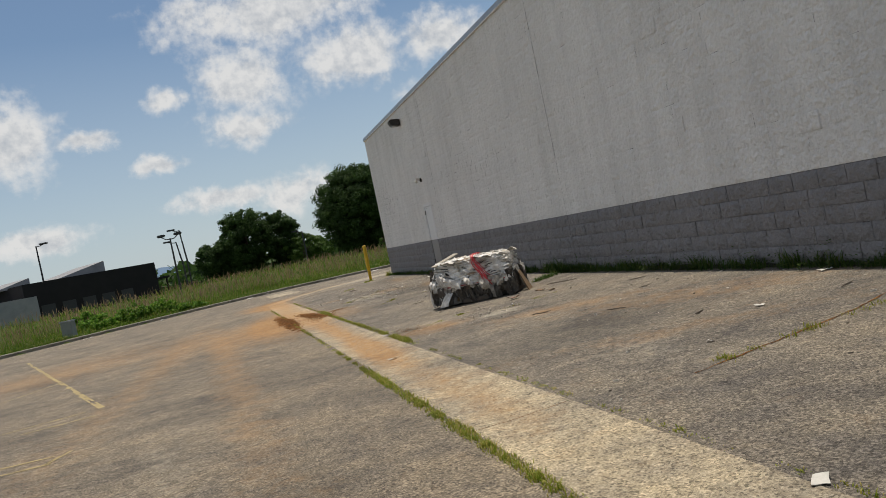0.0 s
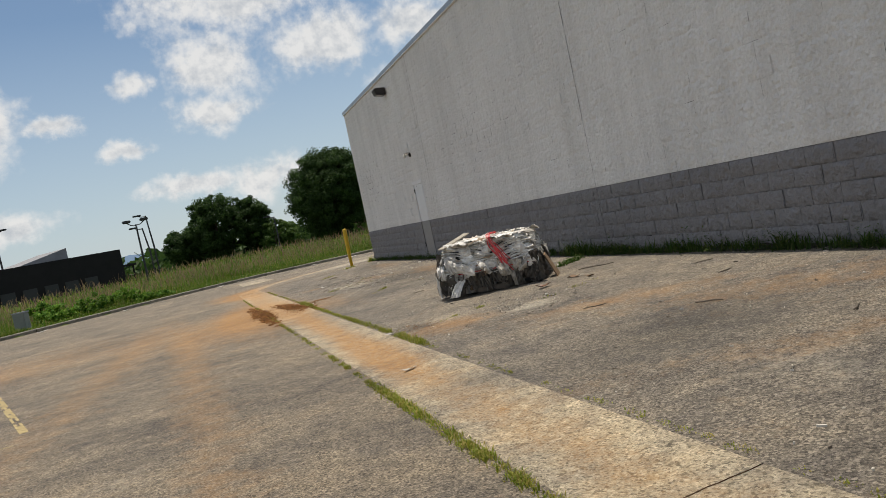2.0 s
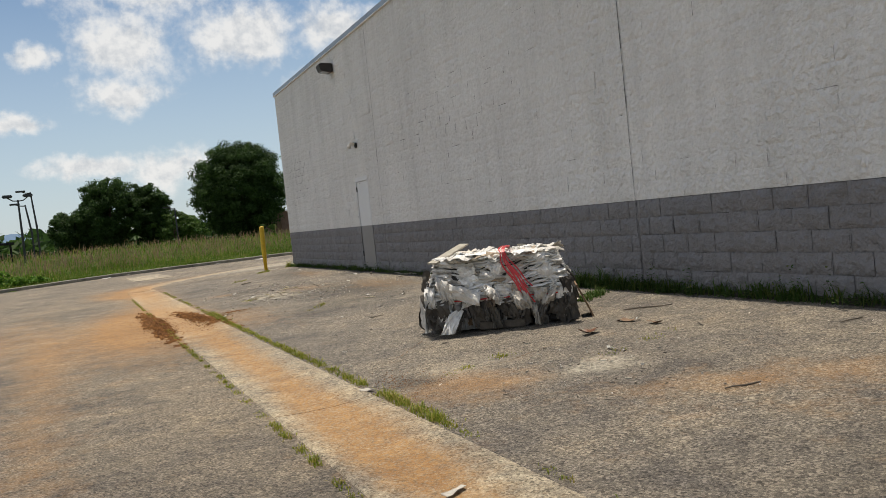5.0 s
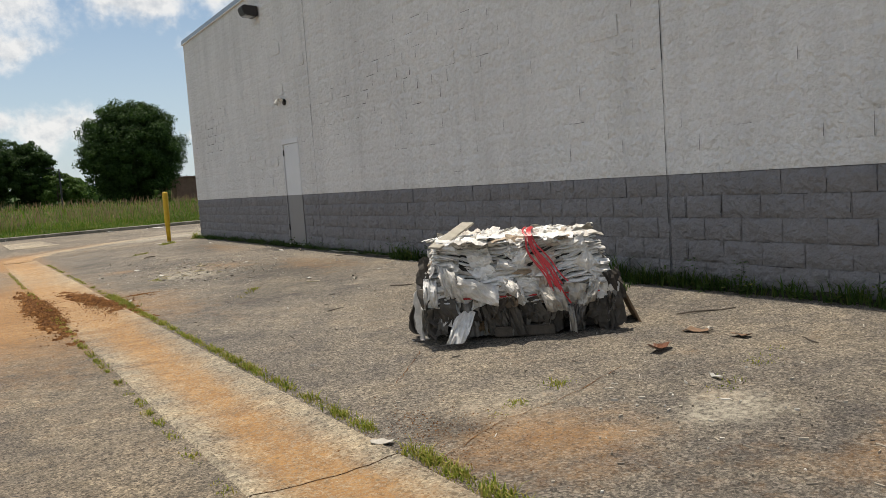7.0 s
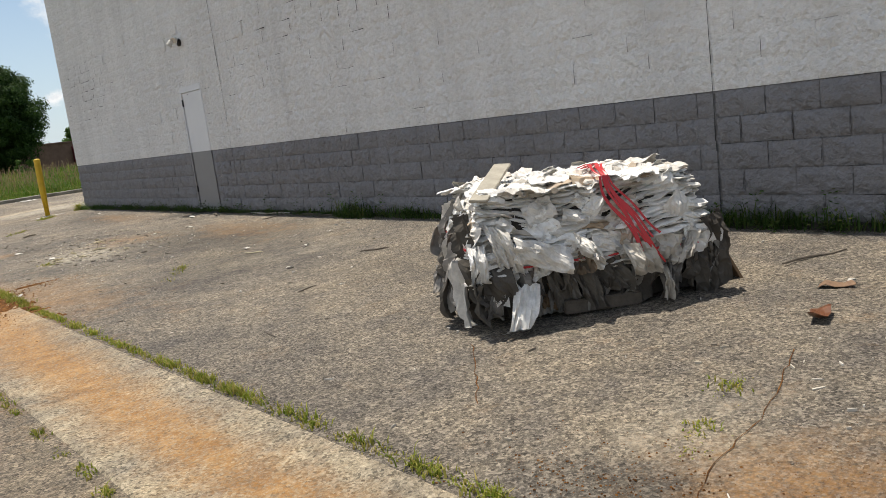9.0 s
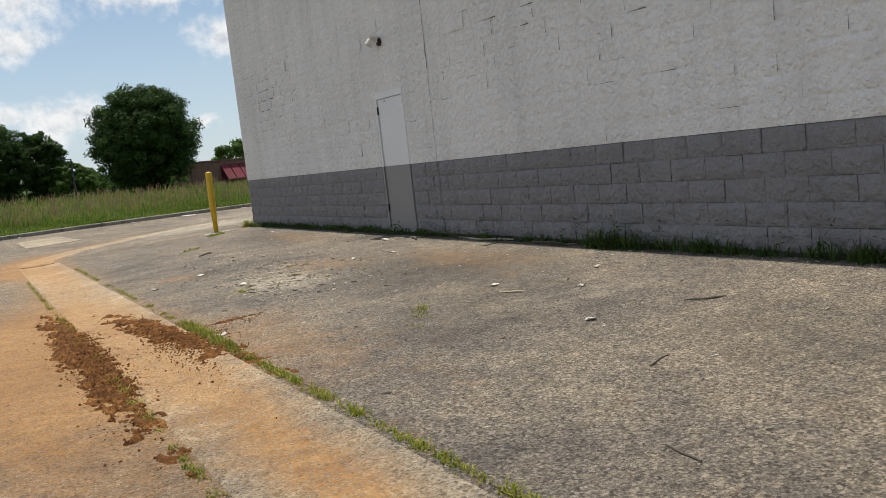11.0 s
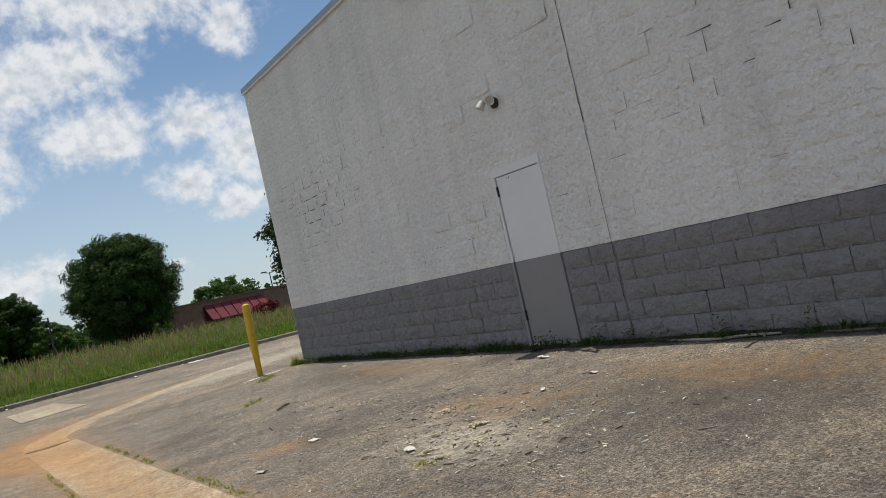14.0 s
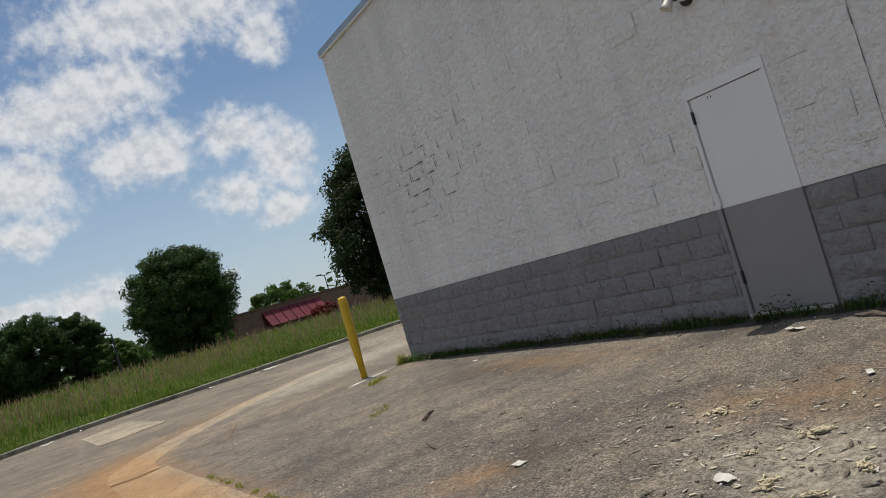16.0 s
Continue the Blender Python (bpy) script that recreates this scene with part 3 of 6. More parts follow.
# concrete gutter between the two asphalts, slab by slab
def gutter():
    top = tagged(empty("gutter", (-4.4, -14, -0.15)), "pale concrete gutter strip with clay stains and cracked joints", "gutter", kind="structure")
    inv = top.matrix_basis.inverted()
    joints = [-62, -50.9, -44.6, -38.3, -32.0, -25.72, -19.4, -6.4, -1.0]
    for a, b in zip(joints, joints[1:]):
        ys = np.linspace(a + 0.005, b - 0.005, 60 if b - a < 8 else 120)
        us = np.linspace(0, 1, 16)
        gu, gy = np.meshgrid(us, ys, indexing="ij")
        # the joints run crooked across the strip
        for end, at in ((0, a), (-1, b)):
            if -60 < at < -2:
                bend = np.array([0.05 * fbm(u * 0.8, at, 2.2, 7.0) + 0.012 * fbm(u, at, 9.0, 3.0) for u in us])[:, None]
                gy = gy + bend * np.exp(-np.abs(gy - at) / 0.5)
        rag = np.array([[0.012 * fbm(y, 3.0 + (u > 0.5), 3.0) for y in ys] for u in us])
        xl, xr = strip_left(gy), strip_right(gy)
        gx = xl + gu * (xr - xl) + rag * (np.abs(gu - 0.5) * 2) ** 6
        z = paved(gx, gy) + 0.014 - 0.018 * np.sin(gu * math.pi)
        edge = (gu < 0.001) | (gu > 0.999)
        z = np.where(edge, z - 0.05, z)
        v = np.stack([gx, gy, z], -1).reshape(-1, 3)
        i = np.arange(gx.size).reshape(gx.shape)
        f = np.stack([i[:-1, :-1], i[1:, :-1], i[1:, 1:], i[:-1, 1:]], -1).reshape(-1, 4)
        wear = stains_and_shade(v[:, 0], v[:, 1])
        edge_wear = (np.abs(gu - 0.5).ravel() * 2) ** 8
        wear["pale"] = wear["pale"] + 0.6 * edge_wear
        wear["clay"] = wear["clay"] * (1 - 0.6 * edge_wear)
        s = obj("slab", v, f, M_CONC, top, attrs=wear, smooth=True)
        s.matrix_parent_inverse = inv
    # the dark joint bed below the slabs
    ys = np.linspace(-62, -1.0, 50)
    v = [(x(y), y, float(paved(x(y), y)) - 0.06) for y in ys for x in (lambda q: strip_left(q) - 0.02, lambda q: strip_right(q) + 0.02)]
    f = [(2 * k, 2 * k + 1, 2 * k + 3, 2 * k + 2) for k in range(len(ys) - 1)]
    bed = obj("joint_bed", v, f, M_CLOD, top)
    bed.matrix_parent_inverse = inv


gutter()


def curved_gutter():
    """The clay-covered end of the gutter, bending round behind the building."""
    ctrl = [Vector(p) for p in ((-4.66, -1.6), (-4.64, -0.9), (-4.5, 0.3), (-3.75, 1.65), (-2.6, 3.0), (-0.9, 4.9), (1.6, 7.2), (5.0, 9.6))]
    line = []
    for k in range(1, len(ctrl) - 2):
        p0, p1, p2, p3 = ctrl[k - 1:k + 3]
        for q in range(24):
            t = q / 24
            line.append(0.5 * (2 * p1 + (p2 - p0) * t + (2 * p0 - 5 * p1 + 4 * p2 - p3) * t * t + (3 * p1 - p0 - 3 * p2 + p3) * t ** 3))
    v, nu = [], 9
    for k, p in enumerate(line):
        d = (line[min(k + 1, len(line) - 1)] - line[max(k - 1, 0)]).normalized()
        side = Vector((d.y, -d.x))
        for j in range(nu):
            u = j / (nu - 1)
            q = p + side * ((u - 0.5) * 0.80 + 0.015 * fbm(k * 0.2, u > 0.5, 1.0, 5.0))
            v.append((q.x, q.y, float(paved(q.x, q.y)) + (-0.04 if j in (0, nu - 1) else 0.013 - 0.007 * math.sin(u * math.pi))))
    i = np.arange(len(v)).reshape(len(line), nu)
    f = np.stack([i[:-1, :-1], i[:-1, 1:], i[1:, 1:], i[1:, :-1]], -1).reshape(-1, 4)
    va = np.array(v)
    at = stains_and_shade(va[:, 0], va[:, 1])
    along = np.repeat(np.arange(len(line)) / len(line), nu)
    at["clay"] = at["clay"] + 0.65 * np.exp(-(along / 0.22) ** 2) + 0.10
    tagged(obj("gutter_bend", va, f, M_CONC, attrs=at, smooth=True), "clay-dusted concrete gutter bending behind the building", "gutter", kind="structure")


curved_gutter()


def kerb():
    top = tagged(empty("kerb", (-5, 15, -0.17)), "low weathered concrete kerb edging the field", "kerb", kind="structure")
    inv = top.matrix_basis.inverted()
    xs = [-70.0]
    while xs[-1] < 60:
        slope = 1.0 if xs[-1] < -5 else 0.13
        xs.append(xs[-1] + 3.0 / math.hypot(1, slope))
    for a, b in zip(xs, xs[1:]):
        n = 5
        line = [(a + 0.012 + (b - a - 0.024) * k / (n - 1)) for k in range(n)]
        bm = bmesh.new()
        rings = []
        for x in line:
            y = float(kerb_y(x))
            dx = Vector((1, float(kerb_y(x + 0.1) - kerb_y(x)) / 0.1, 0)).normalized()
            side = Vector((-dx.y, dx.x, 0))
            p = Vector((x, y, 0))
            j = 0.008 * fbm(x, y, 1.5)
            prof = [(0, -0.3), (0.0, -0.05 + j), (0.025, -0.028 + j), (0.15, -0.02 + j), (0.17, -0.04 + j), (0.17, -0.3)]
            rings.append([bm.verts.new(p + side * u + Vector((0, 0, w))) for u, w in prof])
        for r0, r1 in zip(rings, rings[1:]):
            for k in range(5):
                bm.faces.new((r0[k], r1[k], r1[k + 1], r0[k + 1]))
        bm.faces.new(rings[0]), bm.faces.new(rings[-1][::-1])
        s = part("kerbstone", bm, M_KERB, top)
        s.matrix_parent_inverse = inv


kerb()


def painted_line(name, a, b, w, mat, label):
    """Worn paint, broken into flakes along its length."""
    a, b = Vector(a), Vector(b)
    d = (b - a)
    n = max(2, int(d.length / 0.12))
    side = Vector((-d.y, d.x)).normalized()
    v, f = [], []
    for k in range(n):
        for m in range(3):
            if fbm(a.x + k * 0.31, m * 1.7, 1.1, 4.0) < -0.22:
                continue
            p = a + d * (k / n)
            q = a + d * ((k + 1) / n)
            s0, s1 = side * w * (m / 3 - 0.5), side * w * ((m + 1) / 3 - 0.5)
            base = len(v)
            for pt in (p + s0, q + s0, q + s1, p + s1):
                v.append((pt.x, pt.y, float(paved(pt.x, pt.y)) + 0.004))
            f.append((base, base + 1, base + 2, base + 3))
    return tagged(obj(name, v, f, mat), label, "road marking", kind="structure")


painted_line("marking", (-12.6, -3.0), (-8.0, -19.4), 0.085, M_LINE, "worn yellow parking line on the asphalt")
for a, b in (((-7.97, -20.05), (-10.6, -20.45)), ((-8.2, -19.45), (-10.6, -20.2)), ((-8.0, -22.38), (-10.4, -22.2)), ((-7.95, -22.75), (-10.4, -22.6)),
             ((-7.86, -22.3), (-8.02, -22.75)), ((-9.6, -13.93), (-12.6, -20.0))):
    painted_line("marking", a, b, 0.055, M_LINE, "faded thin yellow parking line on the asphalt")
painted_line("marking", (-1.35, -0.35), (-0.25, 0.1), 0.14, M_WHITELINE, "worn white paint beside the bollard")


def concrete_pad():
    bm = bmesh.new()
    pts = [(-4.45, 6.3), (-2.95, 7.0), (-3.2, 11.6), (-4.5, 10.8)]
    lo = [bm.verts.new((x, y, float(paved(x, y)) - 0.1)) for x, y in pts]
    hi = [bm.verts.new((x, y, float(paved(x, y)) + 0.012)) for x, y in pts]
    bm.faces.new(hi)
    for k in range(4):
        bm.faces.new((lo[k], lo[(k + 1) % 4], hi[(k + 1) % 4], hi[k]))
    tagged(part("drain_pad", bm, M_CONC), "pale concrete patch let into the asphalt", "concrete patch", kind="structure")


concrete_pad()


def ground_crack(pts, w, label):
    """A crooked open crack in the paving."""
    rs = random.Random(int(abs(pts[0][0] * 100)))
    line = []
    for (x0, y0), (x1, y1) in zip(pts, pts[1:]):
        n = max(2, int(math.hypot(x1 - x0, y1 - y0) / 0.06))
        for k in range(n):
            line.append((x0 + (x1 - x0) * k / n + rs.uniform(-0.012, 0.012), y0 + (y1 - y0) * k / n + rs.uniform(-0.012, 0.012)))
    v, f = [], []
    for k, (x, y) in enumerate(line):
        q = line[min(k + 1, len(line) - 1)]
        p = line[max(k - 1, 0)]
        d = Vector((q[0] - p[0], q[1] - p[1])).normalized()
        ww = w * rs.uniform(0.3, 1.2)
        for s in (-1, 1):
            px, py = x - d.y * ww * s, y + d.x * ww * s
            v.append((px, py, float(paved(px, py)) + 0.004))
    f = [(2 * k, 2 * k + 1, 2 * k + 3, 2 * k + 2) for k in range(len(line) - 1)]
    tagged(obj("paving_crack", v, f, M_CLOD), label, "crack", kind="structure")


ground_crack([(-3.95, -19.62), (-3.5, -19.4), (-3.0, -19.33), (-2.3, -19.1)], 0.0028, "earth-filled crack in the asphalt")
ground_crack([(-3.5, -18.3), (-3.15, -17.9), (-2.9, -17.6)], 0.0025, "earth-filled crack in the asphalt")
ground_crack([(-3.2, -26.0), (-2.4, -25.85), (-1.6, -25.7), (-0.3, -25.2)], 0.012, "earth-filled crack in the asphalt")
ground_crack([(-3.9, -1.6), (-2.9, -2.6), (-2.2, -3.4), (-1.2, -3.9)], 0.010, "earth-filled crack in the asphalt")
ground_crack([(-4.2, -0.95), (-3.6, -1.25), (-3.3, -0.6), (-2.85, 0.8), (-1.93, 2.2), (0.2, 3.5)], 0.008, "joint between the apron and the drive")


# ---- the building ----
WALL_TOP = 5.30
BAND = 1.03
COURSE, BLOCK = 0.2, 0.4
JOINTS = [0.0, -8.776, -17.34, -25.9, -34.5, -43.1, -52.0]
DOOR_Y0, DOOR_Y1, DOOR_Z0, DOOR_Z1 = -7.98, -7.08, 0.05, 2.15


def shell():
    w = 0.002
    bm = bmesh.new()
    for x0, y0, y1, z0, z1 in ((w, -52, DOOR_Y0, BAND, WALL_TOP), (w, DOOR_Y1, 0.0, BAND, WALL_TOP), (0.016, -52, DOOR_Y0, -0.4, BAND), (0.016, DOOR_Y1, 0.0, -0.4, BAND),
                               (w, DOOR_Y0, DOOR_Y1, DOOR_Z1, WALL_TOP), (0.016, DOOR_Y0, DOOR_Y1, -0.4, DOOR_Z0 - 0.03)):
        part_bm = box_bm(x0, y0, z0, 0.30, y1, z1)
        me = bpy.data.meshes.new("tmp")
        part_bm.to_mesh(me)
        part_bm.free()
        bm.from_mesh(me)
        bpy.data.meshes.remove(me)
    wall = part("wall_west", bm, M_WHITE)
    tagged(wall, "split-face block wall painted off-white over a grey band", "wall", kind="structure")
    obj("base_band", [(0.0145, y, z) for y, z in ((-52, -0.4), (DOOR_Y0, -0.4), (DOOR_Y0, BAND), (-52, BAND), (DOOR_Y1, -0.4), (0, -0.4), (0, BAND), (DOOR_Y1, BAND))],
        [(3, 2, 1, 0), (7, 6, 5, 4)], M_DARK, wall)
    for name, args in (("wall_north", (0.301, -0.30, -0.4, 30, 0.0, WALL_TOP)), ("wall_east", (30.001, -52, -0.4, 30.3, 0, WALL_TOP)), ("wall_south", (0.301, -52, -0.4, 30, -51.7, WALL_TOP))):
        tagged(part(name, box_bm(*args), M_WHITE), "off-white painted block wall", "wall", kind="structure")
    tagged(part("roof", box_bm(0.301, -51.69, WALL_TOP - 0.5, 29.99, -0.301, WALL_TOP - 0.3), M_ROOF), "flat membrane roof behind the parapet", "roof", kind="structure")
    cap = tagged(empty("coping", (0, -26, WALL_TOP)), "grey sheet-metal coping with a white drip edge", "coping", kind="structure")
    inv = cap.matrix_basis.inverted()
    ys = [0.03] + [-3.05 * k for k in range(1, 18)]
    for y1, y0 in zip(ys, ys[1:]):
        s = part("metal_cap", box_bm(-0.035, y0 + 0.004, WALL_TOP - 0.002, 0.34, y1 - 0.002, WALL_TOP + 0.105, 0.006), M_COPING, cap)
        s.matrix_parent_inverse = inv
        s = part("drip_edge", box_bm(-0.045, y0 + 0.004, WALL_TOP - 0.022, 0.0, y1 - 0.002, WALL_TOP - 0.003, 0.003), M_COPING_EDGE, cap)
        s.matrix_parent_inverse = inv
    return wall


wall_west = shell()


def door():
    d = tagged(empty("door_1", (0.0, (DOOR_Y0 + DOOR_Y1) / 2, DOOR_Z0)), "closed flush steel door painted white above grey", "door", kind="structure")
    inv = d.matrix_basis.inverted()

    def add(name, bm, mat, label="", parent=d):
        o = part(name, bm, mat, parent, label)
        o.matrix_parent_inverse = inv if parent is d else o.matrix_parent_inverse
        return o
    y0, y1, z0, z1 = DOOR_Y0, DOOR_Y1, DOOR_Z0, DOOR_Z1
    fx0, fx1 = -0.006, 0.12
    for nm, zz0, zz1, mt in (("frame_jamb", z0 - 0.02, BAND, M_DOOR_G), ("frame_jamb", BAND, z1 - 0.101, M_DOOR_W)):
        add(nm, box_bm(fx0, y0 + 0.002, zz0, fx1, y0 + 0.048, zz1, 0.003), mt)
        add(nm, box_bm(fx0, y1 - 0.048, zz0, fx1, y1 - 0.002, zz1, 0.003), mt)
    add("frame_head", box_bm(fx0, y0 + 0.002, z1 - 0.10, fx1, y1 - 0.002, z1 - 0.002, 0.003), M_DOOR_W)
    add("leaf", box_bm(0.012, y0 + 0.053, BAND + 0.0005, 0.06, y1 - 0.058, z1 - 0.107, 0.0015), M_DOOR_W, "white upper half of the door leaf")
    add("leaf", box_bm(0.012, y0 + 0.053, z0 + 0.012, 0.06, y1 - 0.058, BAND - 0.0005, 0.0015), M_DOOR_G, "grey lower half of the door leaf")
    add("backing", box_bm(0.075, y0 + 0.049, z0, 0.10, y1 - 0.049, z1 - 0.103), M_BLACK)
    for z in (0.33, 1.06, 1.82):
        add("hinge", box_bm(-0.012, y1 - 0.066, z, 0.012, y1 - 0.045, z + 0.12, 0.003), M_BLACK if z != 1.06 else M_DOOR_W)
    add("sill", box_bm(-0.04, y0 + 0.03, z0 - 0.018, 0.10, y1 - 0.03, z0 + 0.008, 0.003), M_ALU, "bare aluminium threshold")
    for k in (0, 1):
        add("screw_hole", box_bm(0.0105, y1 - 0.30 + k * 0.03, z1 - 0.155, 0.014, y1 - 0.29 + k * 0.03, z1 - 0.135), M_BLACK)
    add("step", box_bm(-0.05, y0 - 0.03, -0.25, 0.021, y1 + 0.03, z0 - 0.022, 0.01), M_KERB)


door()


def emergency_lamp():
    top = tagged(empty("wall_lamp", (-0.02, -7.46, 2.87)), "twin-headed emergency lamp on the wall over the door", "wall lamp")

    def head(at, aim):
        m = look(at, aim)
        bm = bmesh.new()
        prof = [(0.0, 0.075), (0.026, 0.073), (0.038, 0.05), (0.046, 0.0), (0.060, -0.03), (0.055, -0.03), (0.044, -0.008)]
        rings = [[bm.verts.new(m @ Vector((r * math.cos(a), r * math.sin(a), z))) for a in (2 * math.pi * k / 16 for k in range(16))] if r else [bm.verts.new(m @ Vector((0, 0, z)))] for r, z in prof]
        for a, b in zip(rings, rings[1:]):
            for k in range(16):
                if len(a) == 1:
                    bm.faces.new((a[0], b[(k + 1) % 16], b[k]))
                else:
                    bm.faces.new((a[k], a[(k + 1) % 16], b[(k + 1) % 16], b[k]))
        h = part("lamp_head", bm, M_LAMPWHITE, top, smooth=True)
        bm = bmesh.new()
        bmesh.ops.create_circle(bm, cap_ends=True, segments=16, radius=0.044, matrix=m @ Matrix.Translation((0, 0, -0.012)))
        part("lens", bm, M_GLASS, h, "clear lamp lens")
    part("back_plate", tube_bm([(0.03, 0, 0), (-0.01, 0, 0), (-0.025, 0, 0)], [0.065, 0.065, 0.045], 16), M_BRONZE, top)
    head((-0.09, -0.05, 0.03), (-0.5, -0.35, -0.25))
    head((-0.12, 0.11, -0.01), (-0.3, 0.25, -0.35))
    part("arm", tube_bm([(-0.01, 0, 0), (-0.06, 0.05, 0.02), (-0.10, 0.10, 0.03)], 0.014, 8), M_BRONZE, top)


emergency_lamp()


def floodlight():
    top = tagged(empty("flood_light", (0.0, -6.25, 4.86)), "dark bronze box floodlight high on the wall", "floodlight")
    bm = bmesh.new()
    prof = [(-0.02, 0.10), (-0.31, 0.125), (-0.36, 0.07), (-0.31, -0.07), (-0.06, -0.115), (-0.02, -0.09)]
    for s in (-0.145, 0.145):
        for x, z in prof:
            bm.verts.new((x, s, z))
    bm.verts.ensure_lookup_table()
    n = len(prof)
    bm.faces.new([bm.verts[k] for k in range(n)]), bm.faces.new([bm.verts[n + k] for k in range(n)][::-1])
    for k in range(n):
        bm.faces.new((bm.verts[k], bm.verts[(k + 1) % n], bm.verts[n + (k + 1) % n], bm.verts[n + k]))
    bmesh.ops.bevel(bm, geom=list(bm.edges), offset=0.012, segments=2, affect="EDGES")
    part("housing", bm, M_BRONZE, top)
    part("lens", box_bm(-0.28, -0.115, -0.105, -0.10, 0.115, -0.07, 0.005), M_GLASS, top, "cloudy glass lens")
    part("bracket", box_bm(-0.03, -0.06, -0.08, 0.03, 0.06, 0.08, 0.005), M_BRONZE, top)


floodlight()


def bollard():
    top = tagged(empty("bollard", (-0.85, 0.11, float(paved(-0.85, 0.11)) - 0.02)), "yellow-painted steel pipe bollard leaning slightly", "bollard")
    part("post", tube_bm([(0, 0, -0.3), (0, 0, 0.6), (0.01, 0, 1.36)], 0.075, 20), M_YELLOW, top, smooth=False)
    bm = bmesh.new()
    bmesh.ops.create_uvsphere(bm, u_segments=20, v_segments=8, radius=0.075, matrix=Matrix.Translation((0.01, 0, 1.36)) @ Matrix.Diagonal((1, 1, 0.55, 1)))
    part("cap", bm, M_YELLOW, top, smooth=True)
    part("collar", tube_bm([(0, 0, 0.0), (0, 0, 0.025), (0, 0, 0.032)], [0.13, 0.125, 0.1], 16), M_KERB, top)


bollard()


# ---- the bale ----
def bale():
    rng = random.Random(11)
    g = float(paved(-1.9, -17.4))
    top = tagged(empty("paper_bale", (-1.93, -17.47, g), -32.7), "big weathered bale of crushed paper and cardboard with red straps", "bale")
    LX, LY, H = 0.70, 0.56, 0.73

    def side_in(z):
        """How far the bale swells at a height: narrow at the foot, full in the middle, rounded on top."""
        t = z / H
        return 0.90 + 0.10 * min(1, t * 3.2) - 0.16 * max(0, (t - 0.45) / 0.55) ** 1.4

    bm = bmesh.new()
    bmesh.ops.create_cube(bm, size=1.0)
    bmesh.ops.subdivide_edges(bm, edges=list(bm.edges), cuts=14, use_grid_fill=True)
    for v in bm.verts:
        z = (v.co.z + 0.5) * (H - 0.06) + 0.03
        k = side_in(z) * 0.90
        p = Vector((v.co.x * 2 * LX * k, v.co.y * 2 * LY * k, z))
        p += 0.05 * Vector((noise.noise(p * 5), noise.noise(p * 5 + Vector((9, 0, 0))), 0.6 * noise.noise(p * 4 + Vector((0, 7, 0)))))
        p.z = max(p.z, 0.0)
        v.co = p
    part("core", bm, M_CORE, top, "crushed inner mass, darkened as shade between the wads")

    V, F = [], []

    def sheet(origin, u, v, n, nu, nv, crumple, fold=0.0, thick=0.006, store=None, pleat=False):
        """A crumpled sheet from origin along u and v, bulging along n, with thickness."""
        VV, FF = store if store else (V, F)
        base = len(VV)
        sd = rng.random() * 50
        for s in (0, 1):
            for i in range(nu + 1):
                for j in range(nv + 1):
                    a, b = i / nu, j / nv
                    w = crumple * noise.noise(Vector((a * 2.3 + sd, b * 2.3 - sd, sd))) + crumple * 0.6 * noise.noise(Vector((a * 6 + sd, b * 5, sd * 2)))
                    if pleat:
                        w = crumple * (1.3 * abs(noise.noise(Vector((a * 3.4 + sd + 0.8 * b, b * 1.1, sd)))) + 0.35 * noise.noise(Vector((a * 9 + sd, b * 4, sd))) + 0.5 * noise.noise(Vector((a * 1.5, b * 1.6 + sd, sd))))
                    rag = 0.05 * noise.noise(Vector((a * 7, b * 7, sd)))
                    p = origin + u * (a + rag - 0.5) + v * (b + rag * 1.5) + n * (w + fold * math.sin(b * math.pi) + s * thick)
                    VV.append(p)
        st = (nu + 1) * (nv + 1)

        def ix(s, i, j):
            return base + s * st + i * (nv + 1) + j
        for i in range(nu):
            for j in range(nv):
                FF.append((ix(1, i, j), ix(1, i + 1, j), ix(1, i + 1, j + 1), ix(1, i, j + 1)))
                FF.append((ix(0, i, j), ix(0, i, j + 1), ix(0, i + 1, j + 1), ix(0, i + 1, j)))
        for i in range(nu):
            FF.append((ix(0, i, 0), ix(0, i + 1, 0), ix(1, i + 1, 0), ix(1, i, 0)))
            FF.append((ix(0, i, nv), ix(1, i, nv), ix(1, i + 1, nv), ix(0, i + 1, nv)))
        for j in range(nv):
            FF.append((ix(0, 0, j), ix(1, 0, j), ix(1, 0, j + 1), ix(0, 0, j + 1)))
            FF.append((ix(0, nu, j), ix(0, nu, j + 1), ix(1, nu, j + 1), ix(1, nu, j)))

    sides = [(Vector((1, 0, 0)), Vector((0, -1, 0)), LX, LY), (Vector((-1, 0, 0)), Vector((0, 1, 0)), LX, LY),
             (Vector((0, 1, 0)), Vector((1, 0, 0)), LY, LX), (Vector((0, -1, 0)), Vector((-1, 0, 0)), LY, LX)]
